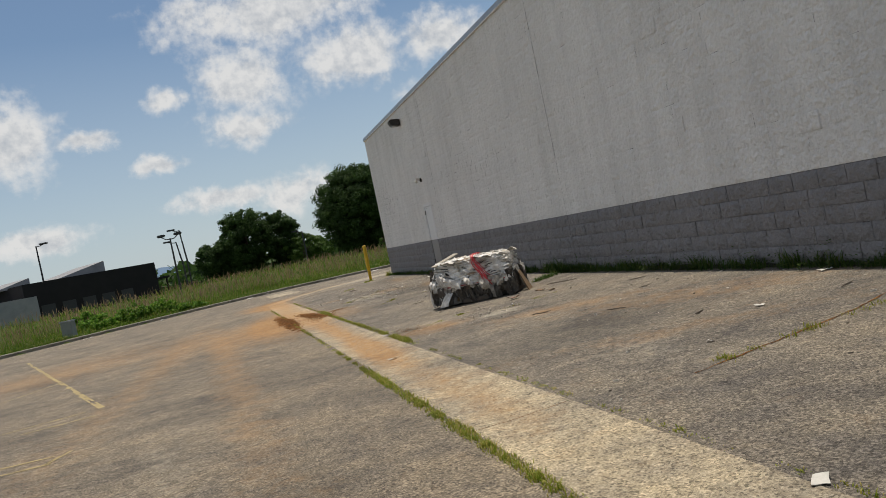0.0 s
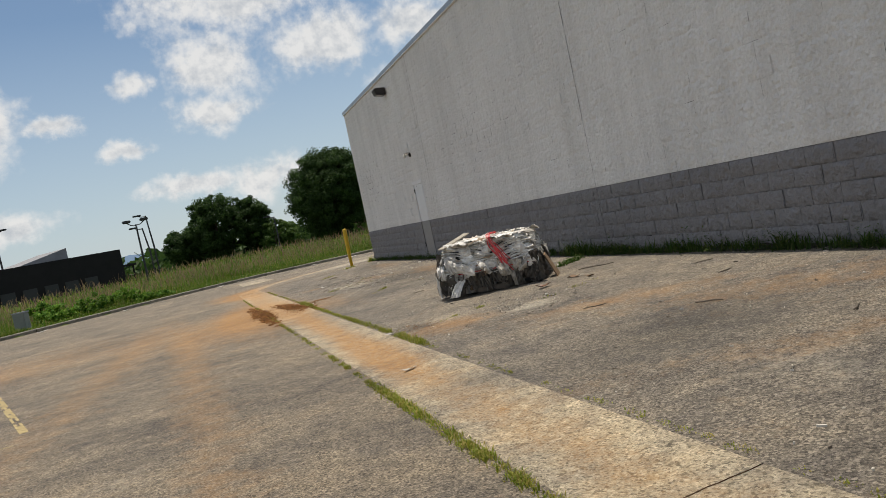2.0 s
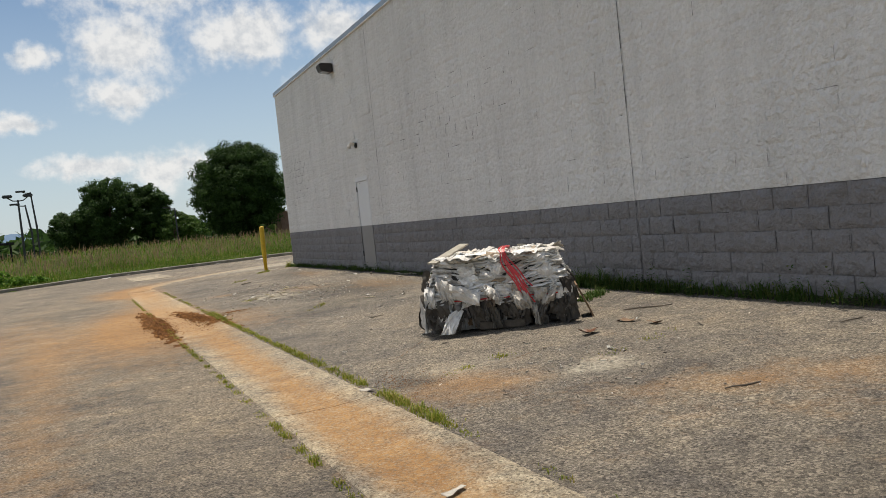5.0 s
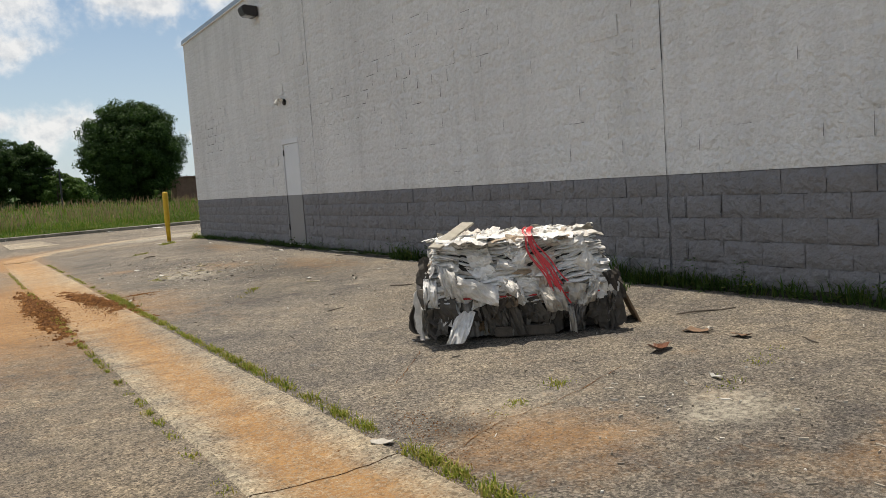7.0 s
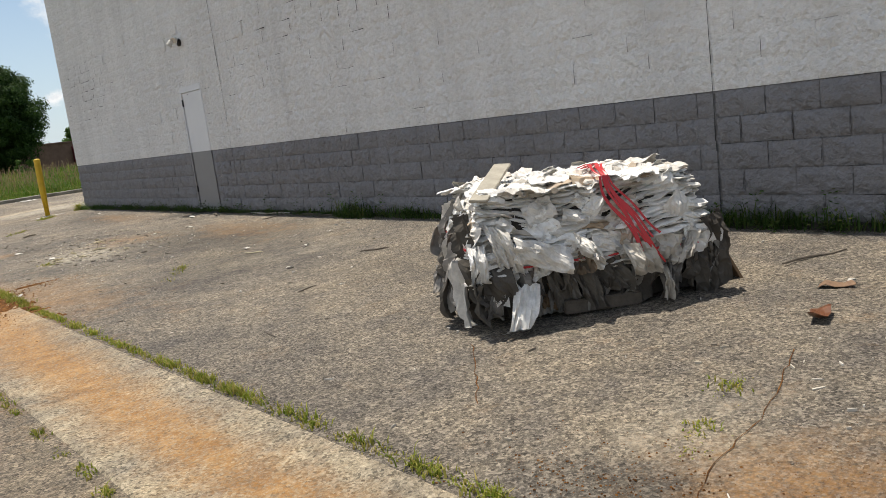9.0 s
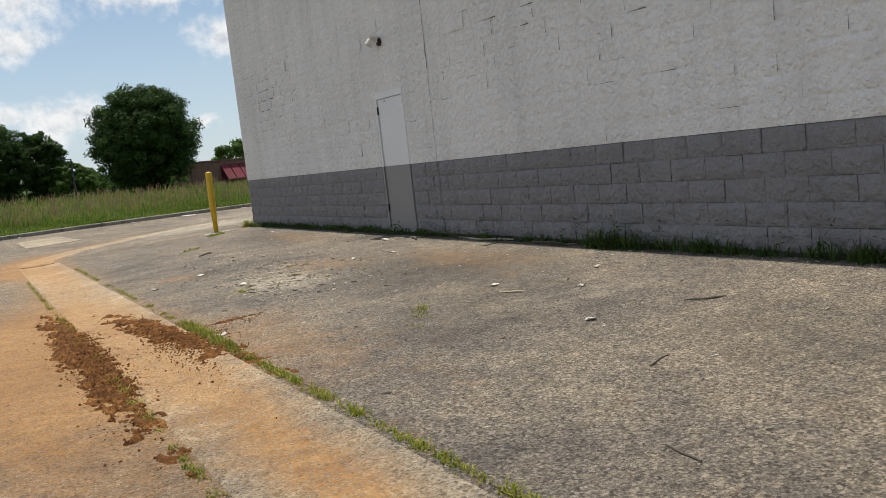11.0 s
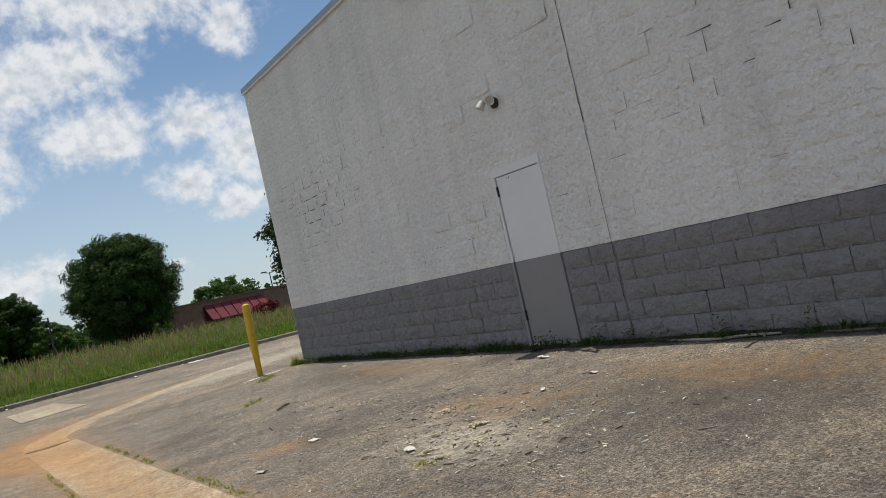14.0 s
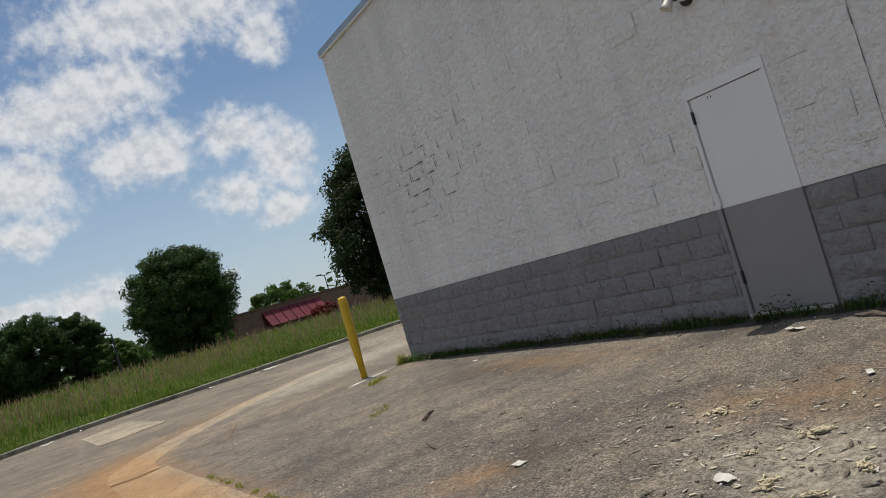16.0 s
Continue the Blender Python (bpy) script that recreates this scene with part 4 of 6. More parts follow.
    def fold_piece(c, al, out, w, h, bulge, droop):
        """The folded edge of a packed wad: a crumpled half-roll, thin at its ends."""
        base, sd, nu, nv = len(V), rng.random() * 60, 10, 7
        for i in range(nu + 1):
            a = i / nu
            env = (0.35 + 0.65 * math.sin(math.pi * min(1, max(0, a * 0.94 + 0.03))) ** 0.6)
            for j in range(nv + 1):
                b = math.pi * (j / nv)
                k = 1 + 0.75 * noise.noise(Vector((a * w * 14 + sd, b * 0.9, sd))) + 0.35 * noise.noise(Vector((a * w * 40 + sd, b * 2.0, sd)))
                q = c + al * ((a - 0.5) * w) + out * (bulge * env * math.sin(b) * k - 0.03 * abs(math.cos(b)))
                q = q + Vector((0, 0, 0.5 * h * env * math.cos(b) * (0.8 + 0.4 * k) - droop * (a - 0.5) + 0.016 * noise.noise(Vector((a * w * 11 + sd, sd, 2.0)))))
                V.append(q)
        for i in range(nu):
            for j in range(nv):
                b0 = base + i * (nv + 1) + j
                F.append((b0, b0 + 1, b0 + nv + 2, b0 + nv + 1))

    # packed pads side by side, each a stack of folded edges with a slope of its own
    for al, out, la, lo in sides:
        a = -la * 0.98
        while a < la * 0.93:
            w = min(rng.uniform(0.13, 0.32), la * 1.0 - a)
            slope, proud = rng.uniform(-0.16, 0.16), rng.uniform(-0.040, 0.016)
            z = 0.24 + rng.uniform(-0.04, 0.08)
            while z < H - 0.005:
                h = rng.uniform(0.014, 0.040)
                s = side_in(z)
                c = al * ((a + w / 2) * s + rng.uniform(-0.012, 0.012)) + out * (lo * s - 0.03 + proud + rng.uniform(-0.016, 0.012)) + Vector((0, 0, z))
                slope += rng.uniform(-0.05, 0.05)
                fold_piece(c, al, out, w * rng.uniform(0.85, 1.2), h * 1.25, rng.uniform(0.022, 0.062), slope * w)
                if rng.random() < 0.16:
                    sheet(c + Vector((0, 0, h * 0.5)), (al + Vector((0, 0, rng.uniform(-0.3, 0.3)))) * w * rng.uniform(0.3, 0.7), out * rng.uniform(0.025, 0.045) + Vector((0, 0, -rng.uniform(0.01, 0.06))), Vector((0, 0, 1)), 6, 4, 0.018, 0.012, 0.003)
                z += h
            a += w * 0.94
    # wads crushed flat against the stacks, turned every way
    for al, out, la, lo in sides:
        for _ in range(int(26 * la)):
            zz = rng.uniform(0.34, 0.70)
            s, wd, ln = side_in(zz), rng.uniform(0.10, 0.22), rng.uniform(0.07, 0.16)
            turn = rng.uniform(-1.0, 1.0)
            u = al * math.cos(turn) + Vector((0, 0, math.sin(turn)))
            v = al * math.sin(turn) - Vector((0, 0, math.cos(turn)))
            sheet(al * rng.uniform(-0.92, 0.92) * la * s + out * (lo * s - 0.012) + Vector((0, 0, zz)), u * wd, v * ln, (out + al * rng.uniform(-0.3, 0.3)).normalized(), 9, 8, 0.045, 0.030, 0.004)
    # loose sheets lying on the top
    for _ in range(150):
        c = Vector((rng.uniform(-0.95, 0.95) * LX * 0.82, rng.uniform(-0.95, 0.8) * LY * 0.82, H - 0.03 + rng.uniform(-0.015, 0.015)))
        ang = rng.uniform(0, 6.3)
        u = Vector((math.cos(ang), math.sin(ang), rng.uniform(-0.12, 0.12))) * rng.uniform(0.12, 0.28)
        v = Vector((-math.sin(ang), math.cos(ang), rng.uniform(-0.15, 0.15))) * rng.uniform(0.1, 0.25)
        sheet(c, u, v, Vector((0, 0, 1)), 8, 7, 0.040, 0.018, 0.004)
    lay = obj("packed_paper", V, F, M_PAPER, top, "stacked crushed white paper layers")
    lay["kind"] = "stuff"

    # hanging flaps round the lower half, each its own sheet, crumpled and turned every way; more dark card towards the
    # foot paints in shade
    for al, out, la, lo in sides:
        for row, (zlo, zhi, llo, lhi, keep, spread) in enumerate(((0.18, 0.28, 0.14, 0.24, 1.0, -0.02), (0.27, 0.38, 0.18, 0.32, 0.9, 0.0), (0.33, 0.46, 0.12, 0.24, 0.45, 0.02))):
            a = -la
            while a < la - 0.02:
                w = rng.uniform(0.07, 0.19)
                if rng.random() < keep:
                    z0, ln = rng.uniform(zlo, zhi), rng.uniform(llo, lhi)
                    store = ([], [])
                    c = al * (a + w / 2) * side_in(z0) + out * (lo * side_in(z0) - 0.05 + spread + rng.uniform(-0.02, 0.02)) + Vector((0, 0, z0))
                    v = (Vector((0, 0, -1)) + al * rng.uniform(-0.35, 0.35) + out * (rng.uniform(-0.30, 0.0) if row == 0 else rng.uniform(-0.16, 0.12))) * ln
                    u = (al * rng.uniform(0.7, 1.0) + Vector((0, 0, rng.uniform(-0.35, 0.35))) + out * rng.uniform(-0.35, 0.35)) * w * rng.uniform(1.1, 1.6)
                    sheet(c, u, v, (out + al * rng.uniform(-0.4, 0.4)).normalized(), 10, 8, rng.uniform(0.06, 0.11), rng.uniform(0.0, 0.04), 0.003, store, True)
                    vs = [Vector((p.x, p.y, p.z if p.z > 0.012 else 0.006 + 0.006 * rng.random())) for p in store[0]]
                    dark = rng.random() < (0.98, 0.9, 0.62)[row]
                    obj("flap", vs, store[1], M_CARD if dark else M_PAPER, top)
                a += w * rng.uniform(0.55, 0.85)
    # big pale sheets torn loose on the road side
    for ax, zz, w, ln, lean, out_k in ((-0.54, 0.54, 0.14, 0.24, 0.25, 0.12), (-0.66, 0.46, 0.10, 0.20, 0.0, 0.10), (-0.30, 0.44, 0.30, 0.14, -0.15, 0.25), (-0.40, 0.22, 0.13, 0.30, -0.45, 0.75),
                                       (0.22, 0.36, 0.16, 0.18, 0.3, 0.10), (0.36, 0.22, 0.05, 0.20, 0.1, 0.15), (-0.05, 0.42, 0.14, 0.12, 0.2, 0.15)):
        store = ([], [])
        sheet(Vector((ax, -LY * side_in(zz) - 0.02, zz)), Vector((w, 0, rng.uniform(-0.1, 0.1))), (Vector((lean, -0.6 * out_k, -1))) * ln, Vector((0, -1, 0)), 11, 11, 0.085, 0.05, 0.003, store, True)
        obj("flap", [Vector((p.x, p.y, max(p.z, 0.01))) for p in store[0]], store[1], M_PAPER, top, "torn pale paper flap")
    # long drapes on the end facing the drive
    for k in range(16):
        store = ([], [])
        yy, zz = rng.uniform(-0.5, 0.5), rng.uniform(0.36, 0.62)
        sheet(Vector((-LX * side_in(zz) + 0.02 - 0.03 * rng.random(), yy, zz)), Vector((rng.uniform(-0.05, 0.05), rng.uniform(0.08, 0.2), rng.uniform(-0.06, 0.06))), Vector((-rng.uniform(0.0, 0.15), rng.uniform(-0.2, 0.2), -1)) * rng.uniform(0.22, 0.42), Vector((-1, 0, 0)), 9, 10, 0.09, 0.03, 0.003, store, True)
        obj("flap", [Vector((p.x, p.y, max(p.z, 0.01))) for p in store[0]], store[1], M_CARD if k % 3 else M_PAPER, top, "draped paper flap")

    # red straps hanging in a loose bunch over the front
    def strap(x0, sway, reach, y_top):
        pts = []
        for k in range(26):
            t = k / 25
            if t < 0.25:
                q = t / 0.25
                pts.append(Vector((x0 + 0.02 * math.sin(q * 5), y_top + (-(LY * side_in(H) + 0.03) - y_top) * q, H + 0.035 + 0.03 * math.sin(q * 3.1))))
            else:
                q = (t - 0.25) / 0.75
                pts.append(Vector((x0 + sway * q ** 1.5 + 0.02 * math.sin(q * 6 + x0 * 40), -(LY * side_in(max(0.05, H - reach * q)) + 0.06), H + 0.035 - reach * q - 0.03 * min(1, q * 6))))
        bm = bmesh.new()
        rows = []
        for i, p in enumerate(pts):
            d = (pts[min(i + 1, 25)] - pts[max(i - 1, 0)]).normalized()
            w = Vector((0, -0.35, 1)) if i < 7 else Vector((0, -1, 0))
            s = d.cross(w).normalized() * 0.0058
            nn = s.cross(d).normalized() * 0.0025
            rows.append([bm.verts.new(p + q) for q in (s + nn, -s + nn, -s - nn, s - nn)])
        for r0, r1 in zip(rows, rows[1:]):
            for k in range(4):
                bm.faces.new((r0[k], r0[(k + 1) % 4], r1[(k + 1) % 4], r1[k]))
        part("strap", bm, M_STRAP, top, "loose red plastic strap")
    for k in range(9):
        strap(0.10 + 0.022 * rng.uniform(-2, 2), rng.uniform(0.12, 0.32), rng.uniform(0.32, 0.52), rng.uniform(-0.3, 0.0))
    # the tight part of a strap round the waist
    for yy in (-1, 1):
        bm = box_bm(-LX * 0.9, yy * (LY + 0.0) - 0.004, 0.30, LX * 0.9, yy * (LY + 0.0) + 0.004, 0.312)
        part("strap", bm, M_STRAP, top, "tight red plastic strap")
    part("strap", box_bm(-LX - 0.012, -LY * 0.9, 0.43, -LX - 0.004, LY * 0.9, 0.442), M_STRAP, top, "tight red plastic strap")
    # skid under the front
    part("skid", box_bm(-0.2, -LY * 0.98, 0.0, 0.25, -LY * 0.5, 0.075, 0.008), M_STICK, top, "broken dark pallet board")
    part("skid", box_bm(-0.7, -LY * 0.6, 0.0, 0.7, LY * 0.6, 0.07, 0.008), M_STICK, top)
    # a board lying on top
    b = tagged(empty("loose_board"), "short weathered grey plank lying on the bale", "board")
    part("plank", box_bm(-0.33, -0.055, -0.006, 0.33, 0.05, 0.010, 0.003), M_BOARD, b)
    b.matrix_basis = pose(-2.47, -17.42, g + H + 0.035, 4, -12, 33)
    card = tagged(obj("cardboard_scrap", [(-1.210, -18.040, g + 0.005), (-1.380, -18.300, g + 0.005), (-1.460, -18.160, g + 0.34), (-1.360, -17.970, g + 0.36),
                                          (-1.195, -18.040, g + 0.005), (-1.365, -18.310, g + 0.005), (-1.445, -18.170, g + 0.34), (-1.345, -17.980, g + 0.36)],
                      [(0, 1, 2, 3), (7, 6, 5, 4), (0, 4, 5, 1), (1, 5, 6, 2), (2, 6, 7, 3), (3, 7, 4, 0)], plain("brown_cardboard", (0.23, 0.15, 0.085), 0.9)), "brown cardboard scrap leaning on the bale", "cardboard")


bale()


# ---- plants ----
def blades(name, pts, heights, width, mat, seed, bend=0.35, label="", category="grass", seeds=None):
    """Many bent blades in one mesh."""
    rs = np.random.RandomState(seed)
    n = len(pts)
    a = rs.uniform(0, 2 * np.pi, n)
    d = np.stack([np.cos(a), np.sin(a), np.zeros(n)], -1)
    s = np.stack([-np.sin(a), np.cos(a), np.zeros(n)], -1) * (np.asarray(width) * rs.uniform(0.6, 1.3, n))[:, None] * 0.5
    h = np.asarray(heights)[:, None]
    up = np.array([0, 0, 1.0])
    b = bend * rs.uniform(0.2, 1.2, n)[:, None]
    mid, tip = pts + up * h * 0.55 + d * h * b * 0.3, pts + up * h * (1 - 0.25 * b) + d * h * b
    v = np.stack([pts - s, pts + s, mid + s * 0.8, mid - s * 0.8, tip], 1).reshape(-1, 3)
    k = np.arange(n)[:, None] * 5
    q = (k + np.array([0, 1, 2, 3])).tolist()
    t = (k + np.array([3, 2, 4])).tolist()
    ob = obj(name, v, q + t, mat)
    tagged(ob, label, category, kind="stuff")
    return tip


def field_grass():
    rs = np.random.RandomState(5)
    xs, ys = [], []
    # close to the kerb thick, thinning away
    for lo, hi, n, x0, x1 in ((0.06, 0.5, 9000, -26, 22), (0.2, 3.0, 30000, -26, 22), (3.0, 12, 34000, -32, 28), (12, 35, 22000, -40, 36), (35, 75, 14000, -45, 45)):
        x = rs.uniform(x0, x1, n)
        d = rs.uniform(lo, hi, n)
        xs.append(x), ys.append(kerb_y(x) + d)
    x, y = np.concatenate(xs), np.concatenate(ys)
    d = y - kerb_y(x)
    clump = np.array([fbm(a, b, 0.35, 2.0) for a, b in zip(x, y)])
    keep = (clump + rs.uniform(-0.5, 0.9, len(x))) > 0.0
    x, y, d, clump = x[keep], y[keep], d[keep], clump[keep]
    far = np.clip((d - 6) / 40, 0, 1)
    tall = np.array([fbm(a, b, 0.9, 6.0) for a, b in zip(x, y)])
    h = (0.15 + 0.40 * smooth_step(0.3, 5, d)) * (0.45 + 1.1 * rs.uniform(0, 1, len(x)) ** 1.5) * (1 + 0.4 * clump + 0.45 * tall)
    pts = np.stack([x, y, field(x, y) - 0.02], -1)
    tip = blades("grass", pts, h, 0.022 + 0.05 * far, M_GRASS, 6, 0.8, "tall uncut green and straw field grass")
    # seed heads stand above the grass further in
    sel = (d > 3.5) & (rs.uniform(0, 1, len(x)) < 0.30 + 0.5 * tall)
    pts = np.stack([x[sel], y[sel], field(x[sel], y[sel]) + h[sel] * 0.55], -1)
    blades("seed_heads", pts, h[sel] * rs.uniform(0.5, 0.95, sel.sum()), 0.022 + 0.04 * far[sel], M_SEED, 7, 0.6, "dry brown seed heads over the field grass")


field_grass()


def row_grass(name, runs, mat, label, seed, width=0.012, category="weeds"):
    """Tufts along lines. runs: function of t to (x, y), number of tufts, height, spread."""
    rs = np.random.RandomState(seed)
    P, H = [], []
    for fn, n, hh, spread, per in runs:
        for _ in range(n):
            x, y = fn(rs.uniform(0, 1))
            big = rs.uniform(0.35, 1.0) ** 1.5
            for _ in range(int(per * (0.4 + big))):
                px, py = x + rs.normal(0, spread) * 0.6, y + rs.normal(0, spread)
                P.append((px, py, float(paved(px, py)) - 0.004))
                H.append(hh * big * rs.uniform(0.4, 1.2))
    blades(name, np.array(P), np.array(H), width, mat, seed + 1, 0.9, label, category)


def wall_soil():
    """A crust of dark soil and rubbish in the angle at the wall's foot."""
    ys = np.concatenate([np.linspace(-48, -28, 120)[:-1], np.linspace(-28, -0.05, 700)])
    us = np.linspace(0, 1, 8)
    v = []
    for y in ys:
        w = 0.13 + 0.09 * fbm(y, 0.0, 0.9, 2.0) + 0.03 * fbm(y, 0.0, 6.0, 4.0)
        for u in us:
            x = 0.02 - max(0.04, w) * u
            h = (1 - u) ** 0.7 * (0.035 + 0.03 * fbm(y, u, 2.5, 8.0)) + 0.012 * fbm(y * 3, u * 3, 4.0, 1.0)
            v.append((x, y, float(paved(x, y)) + (max(0.003, h) if u < 0.99 else -0.01)))
    i = np.arange(len(v)).reshape(len(ys), len(us))
    f = np.stack([i[:-1, :-1], i[:-1, 1:], i[1:, 1:], i[1:, :-1]], -1).reshape(-1, 4)
    tagged(obj("wall_soil", v, f, plain("dark_soil", (0.035, 0.030, 0.022), 0.95, 0, 0.5, 25, 0.02)), "dark soil crust gathered along the wall foot", "soil", kind="stuff")


wall_soil()
row_grass("wall_weeds", [
    (lambda t: (-0.05, -0.2 - 8.0 * t), 150, 0.15, 0.05, 22), (lambda t: (-0.05, -8.0 - 5.0 * t), 70, 0.12, 0.05, 20),
    (lambda t: (-0.08, -13.0 - 4.8 * t), 80, 0.20, 0.07, 24), (lambda t: (-0.08, -17.5 - 9.0 * t), 130, 0.24, 0.07, 24),
    (lambda t: (-0.05, -26 - 14.0 * t), 90, 0.2, 0.08, 24), (lambda t: (-0.15, -11.9 - 0.7 * t), 14, 0.26, 0.06, 22),
    (lambda t: (-0.13, -16.2 - 1.0 * t), 18, 0.34, 0.06, 26), (lambda t: (-0.35 - 0.5 * t, -17.0 - 0.3 * t), 26, 0.1, 0.06, 22),
    (lambda t: (-0.1, -0.1 - 0.2 * t), 4, 0.2, 0.04, 20)], M_WEED, "green weeds grown along the foot of the wall", 21)


def broad_weeds():
    """Low leafy weeds between the grass at the wall."""
    rs = np.random.RandomState(31)
    V, F = [], []
    spots = [(-0.1 - abs(rs.normal(0, 0.05)), y) for y in np.concatenate([rs.uniform(-8, -0.3, 50), rs.uniform(-27, -8.2, 150)])]
    spots += [(-0.15 + rs.normal(0, 0.06), -12.2 + rs.normal(0, 0.2)) for _ in range(12)] + [(-0.12 + rs.normal(0, .03), -0.05 + rs.normal(0, .06)) for _ in range(3)]
    for x, y in spots:
        g = float(paved(x, y))
        hh = 0.05 + 0.30 * rs.uniform(0, 1) ** 2
        for _ in range(26):
            a, z = rs.uniform(0, 6.28), g + hh * rs.uniform(0.1, 1.0)
            r, ln, w = rs.uniform(0, 0.06), rs.uniform(0.02, 0.05), rs.uniform(0.006, 0.016)
            p = np.array([x + r * math.cos(a), y + r * math.sin(a), z])
            d = np.array([math.cos(a), math.sin(a), rs.uniform(-0.3, 0.6)]) * ln
            s = np.array([-math.sin(a), math.cos(a), rs.uniform(-0.3, 0.3)]) * w
            b = len(V)
            V += [p, p + d * 0.5 + s, p + d, p + d * 0.5 - s]
            F.append((b, b + 1, b + 2, b + 3))
    tagged(obj("leafy_weeds", np.array(V), F, M_WEED), "low leafy weeds at the foot of the wall", "weeds", kind="stuff")


broad_weeds()


def side_l(a, b):
    return lambda t: (strip_left(a + (b - a) * t) - 0.01, a + (b - a) * t)


def side_r(a, b):
    return lambda t: (strip_right(a + (b - a) * t) + 0.015, a + (b - a) * t)


row_grass("joint_grass", [
    (lambda t: (-0.10 - 0.12 * t, 0.02 + 0.08 * t), 9, 0.28, 0.05, 20),
    (side_l(-31, -21.5), 330, 0.055, 0.04, 28), (side_l(-22, -14), 70, 0.045, 0.03, 20), (side_l(-13.8, -9), 60, 0.05, 0.04, 22), (side_l(-9, -4), 40, 0.04, 0.03, 16),
    (side_r(-19.0, -16.6), 50, 0.065, 0.04, 26), (side_r(-20.6, -19.4), 40, 0.075, 0.05, 28), (side_r(-17, -12.5), 110, 0.05, 0.035, 24), (side_r(-12.6, -10.9), 60, 0.085, 0.05, 30),
    (side_r(-10.9, -3), 60, 0.045, 0.035, 18), (side_r(-30, -19.5), 90, 0.03, 0.03, 14),
    (lambda t: (-3.5 + 0.8 * t, -19.3 + 0.25 * t), 16, 0.035, 0.04, 16), (lambda t: (-3.0 + 2.1 * t, -25.9 + 0.2 * t), 26, 0.05, 0.05, 18),
    (lambda t: (-3.0 + 0.6 * t, -13.3 + 0.8 * t), 6, 0.06, 0.05, 20), (lambda t: (-1.3 + 0.3 * t, -1.2 + 0.3 * t), 14, 0.09, 0.07, 20), (lambda t: (-2.5 + 1.2 * t, -19.9 + 0.4 * t), 9, 0.04, 0.05, 14),
    (lambda t: (-2.6 + 0.5 * t, -4.0 + 0.5 * t), 10, 0.06, 0.06, 16), (lambda t: (-3.2, -10.0 + 0.3 * t), 6, 0.05, 0.06, 18)],
    M_TUFT, "short yellow-green grass grown in the paving joints", 41, 0.008, "grass")


def tree(name, x, y, z, height, rx, ry, mat, seed, label, leaf=0.34, clumps=150, per=70, low=0.06, lobes=None, shape=1.0):
    """A tapered trunk with limbs, and a crown of leaf clumps with gaps and an uneven outline."""
    rs = np.random.RandomState(seed)
    top = tagged(empty(name, (x, y, z)), label, "tree")
    trunk_h = height * 0.35
    bm = tube_bm([(0, 0, -0.5), (0.05, 0, trunk_h * 0.4), (0.0, 0.08, trunk_h), (0.1, 0, height * 0.75)], [height * 0.03, height * 0.022, height * 0.017, height * 0.005], 10)
    part("trunk", bm, M_BARK, top)
    for k in range(7):
        a = k * 0.9 + rs.uniform(-0.3, 0.3)
        z0 = trunk_h * rs.uniform(0.5, 1.5)
        e = Vector((math.cos(a) * rx * 0.65, math.sin(a) * ry * 0.65, z0 + height * rs.uniform(0.1, 0.28)))
        part("limb", tube_bm([(0, 0, z0), e * 0.5 + Vector((0, 0, z0 * 0.45)), e], [height * 0.010, height * 0.007, height * 0.002], 6), M_BARK, top)
    c0, ch = height * (low + (1 - low) * 0.5), height * (1 - low) * 0.5
    C = []
    for k in range(clumps):
        d = rs.normal(0, 1, 3)
        d /= np.linalg.norm(d)
        r = rs.uniform(0.3, 0.97) ** 0.6
        lump = 1 + 0.09 * noise.noise(Vector(d * 2.2 + seed))
        w = (1 - max(0.0, d[2]) * (shape - 1))
        C.append((d[0] * rx * r * lump * w, d[1] * ry * r * lump * w, c0 + d[2] * ch * r * lump))
    for lx, ly, lz, lr, n in lobes or ():
        for _ in range(n):
            d = rs.normal(0, 1, 3)
            d /= np.linalg.norm(d)
            C.append((lx + d[0] * lr * 0.8, ly + d[1] * lr * 0.8, max(0.5, lz + d[2] * lr * 0.8)))
    C = np.array(C)
    n = len(C) * per
    ctr = np.repeat(C, per, 0)
    cr = np.repeat(rs.uniform(0.55, 1.15, len(C)) * 0.10 * (rx + ry), per)
    d = rs.normal(0, 1, (n, 3))
    d /= np.linalg.norm(d, axis=1)[:, None]
    p = ctr + d * (cr * rs.uniform(0.45, 1.0, n))[:, None] * np.array([1, 1, 0.75])
    p[:, 2] = np.maximum(p[:, 2], 0.2)
    nrm = d + rs.normal(0, 0.6, (n, 3)) + np.array([0, 0, 0.4])
    nrm /= np.linalg.norm(nrm, axis=1)[:, None]
    t = np.cross(nrm, rs.normal(0, 1, (n, 3)))
    t /= np.linalg.norm(t, axis=1)[:, None]
    b = np.cross(nrm, t)
    s = (leaf * rs.uniform(0.5, 1.2, n))[:, None]
    v = np.stack([p - t * s, p + b * s * 0.5, p + t * s, p - b * s * 0.5], 1).reshape(-1, 3)
    f = np.arange(n * 4).reshape(-1, 4)
    obj("crown", v, f, mat, top)
    return top


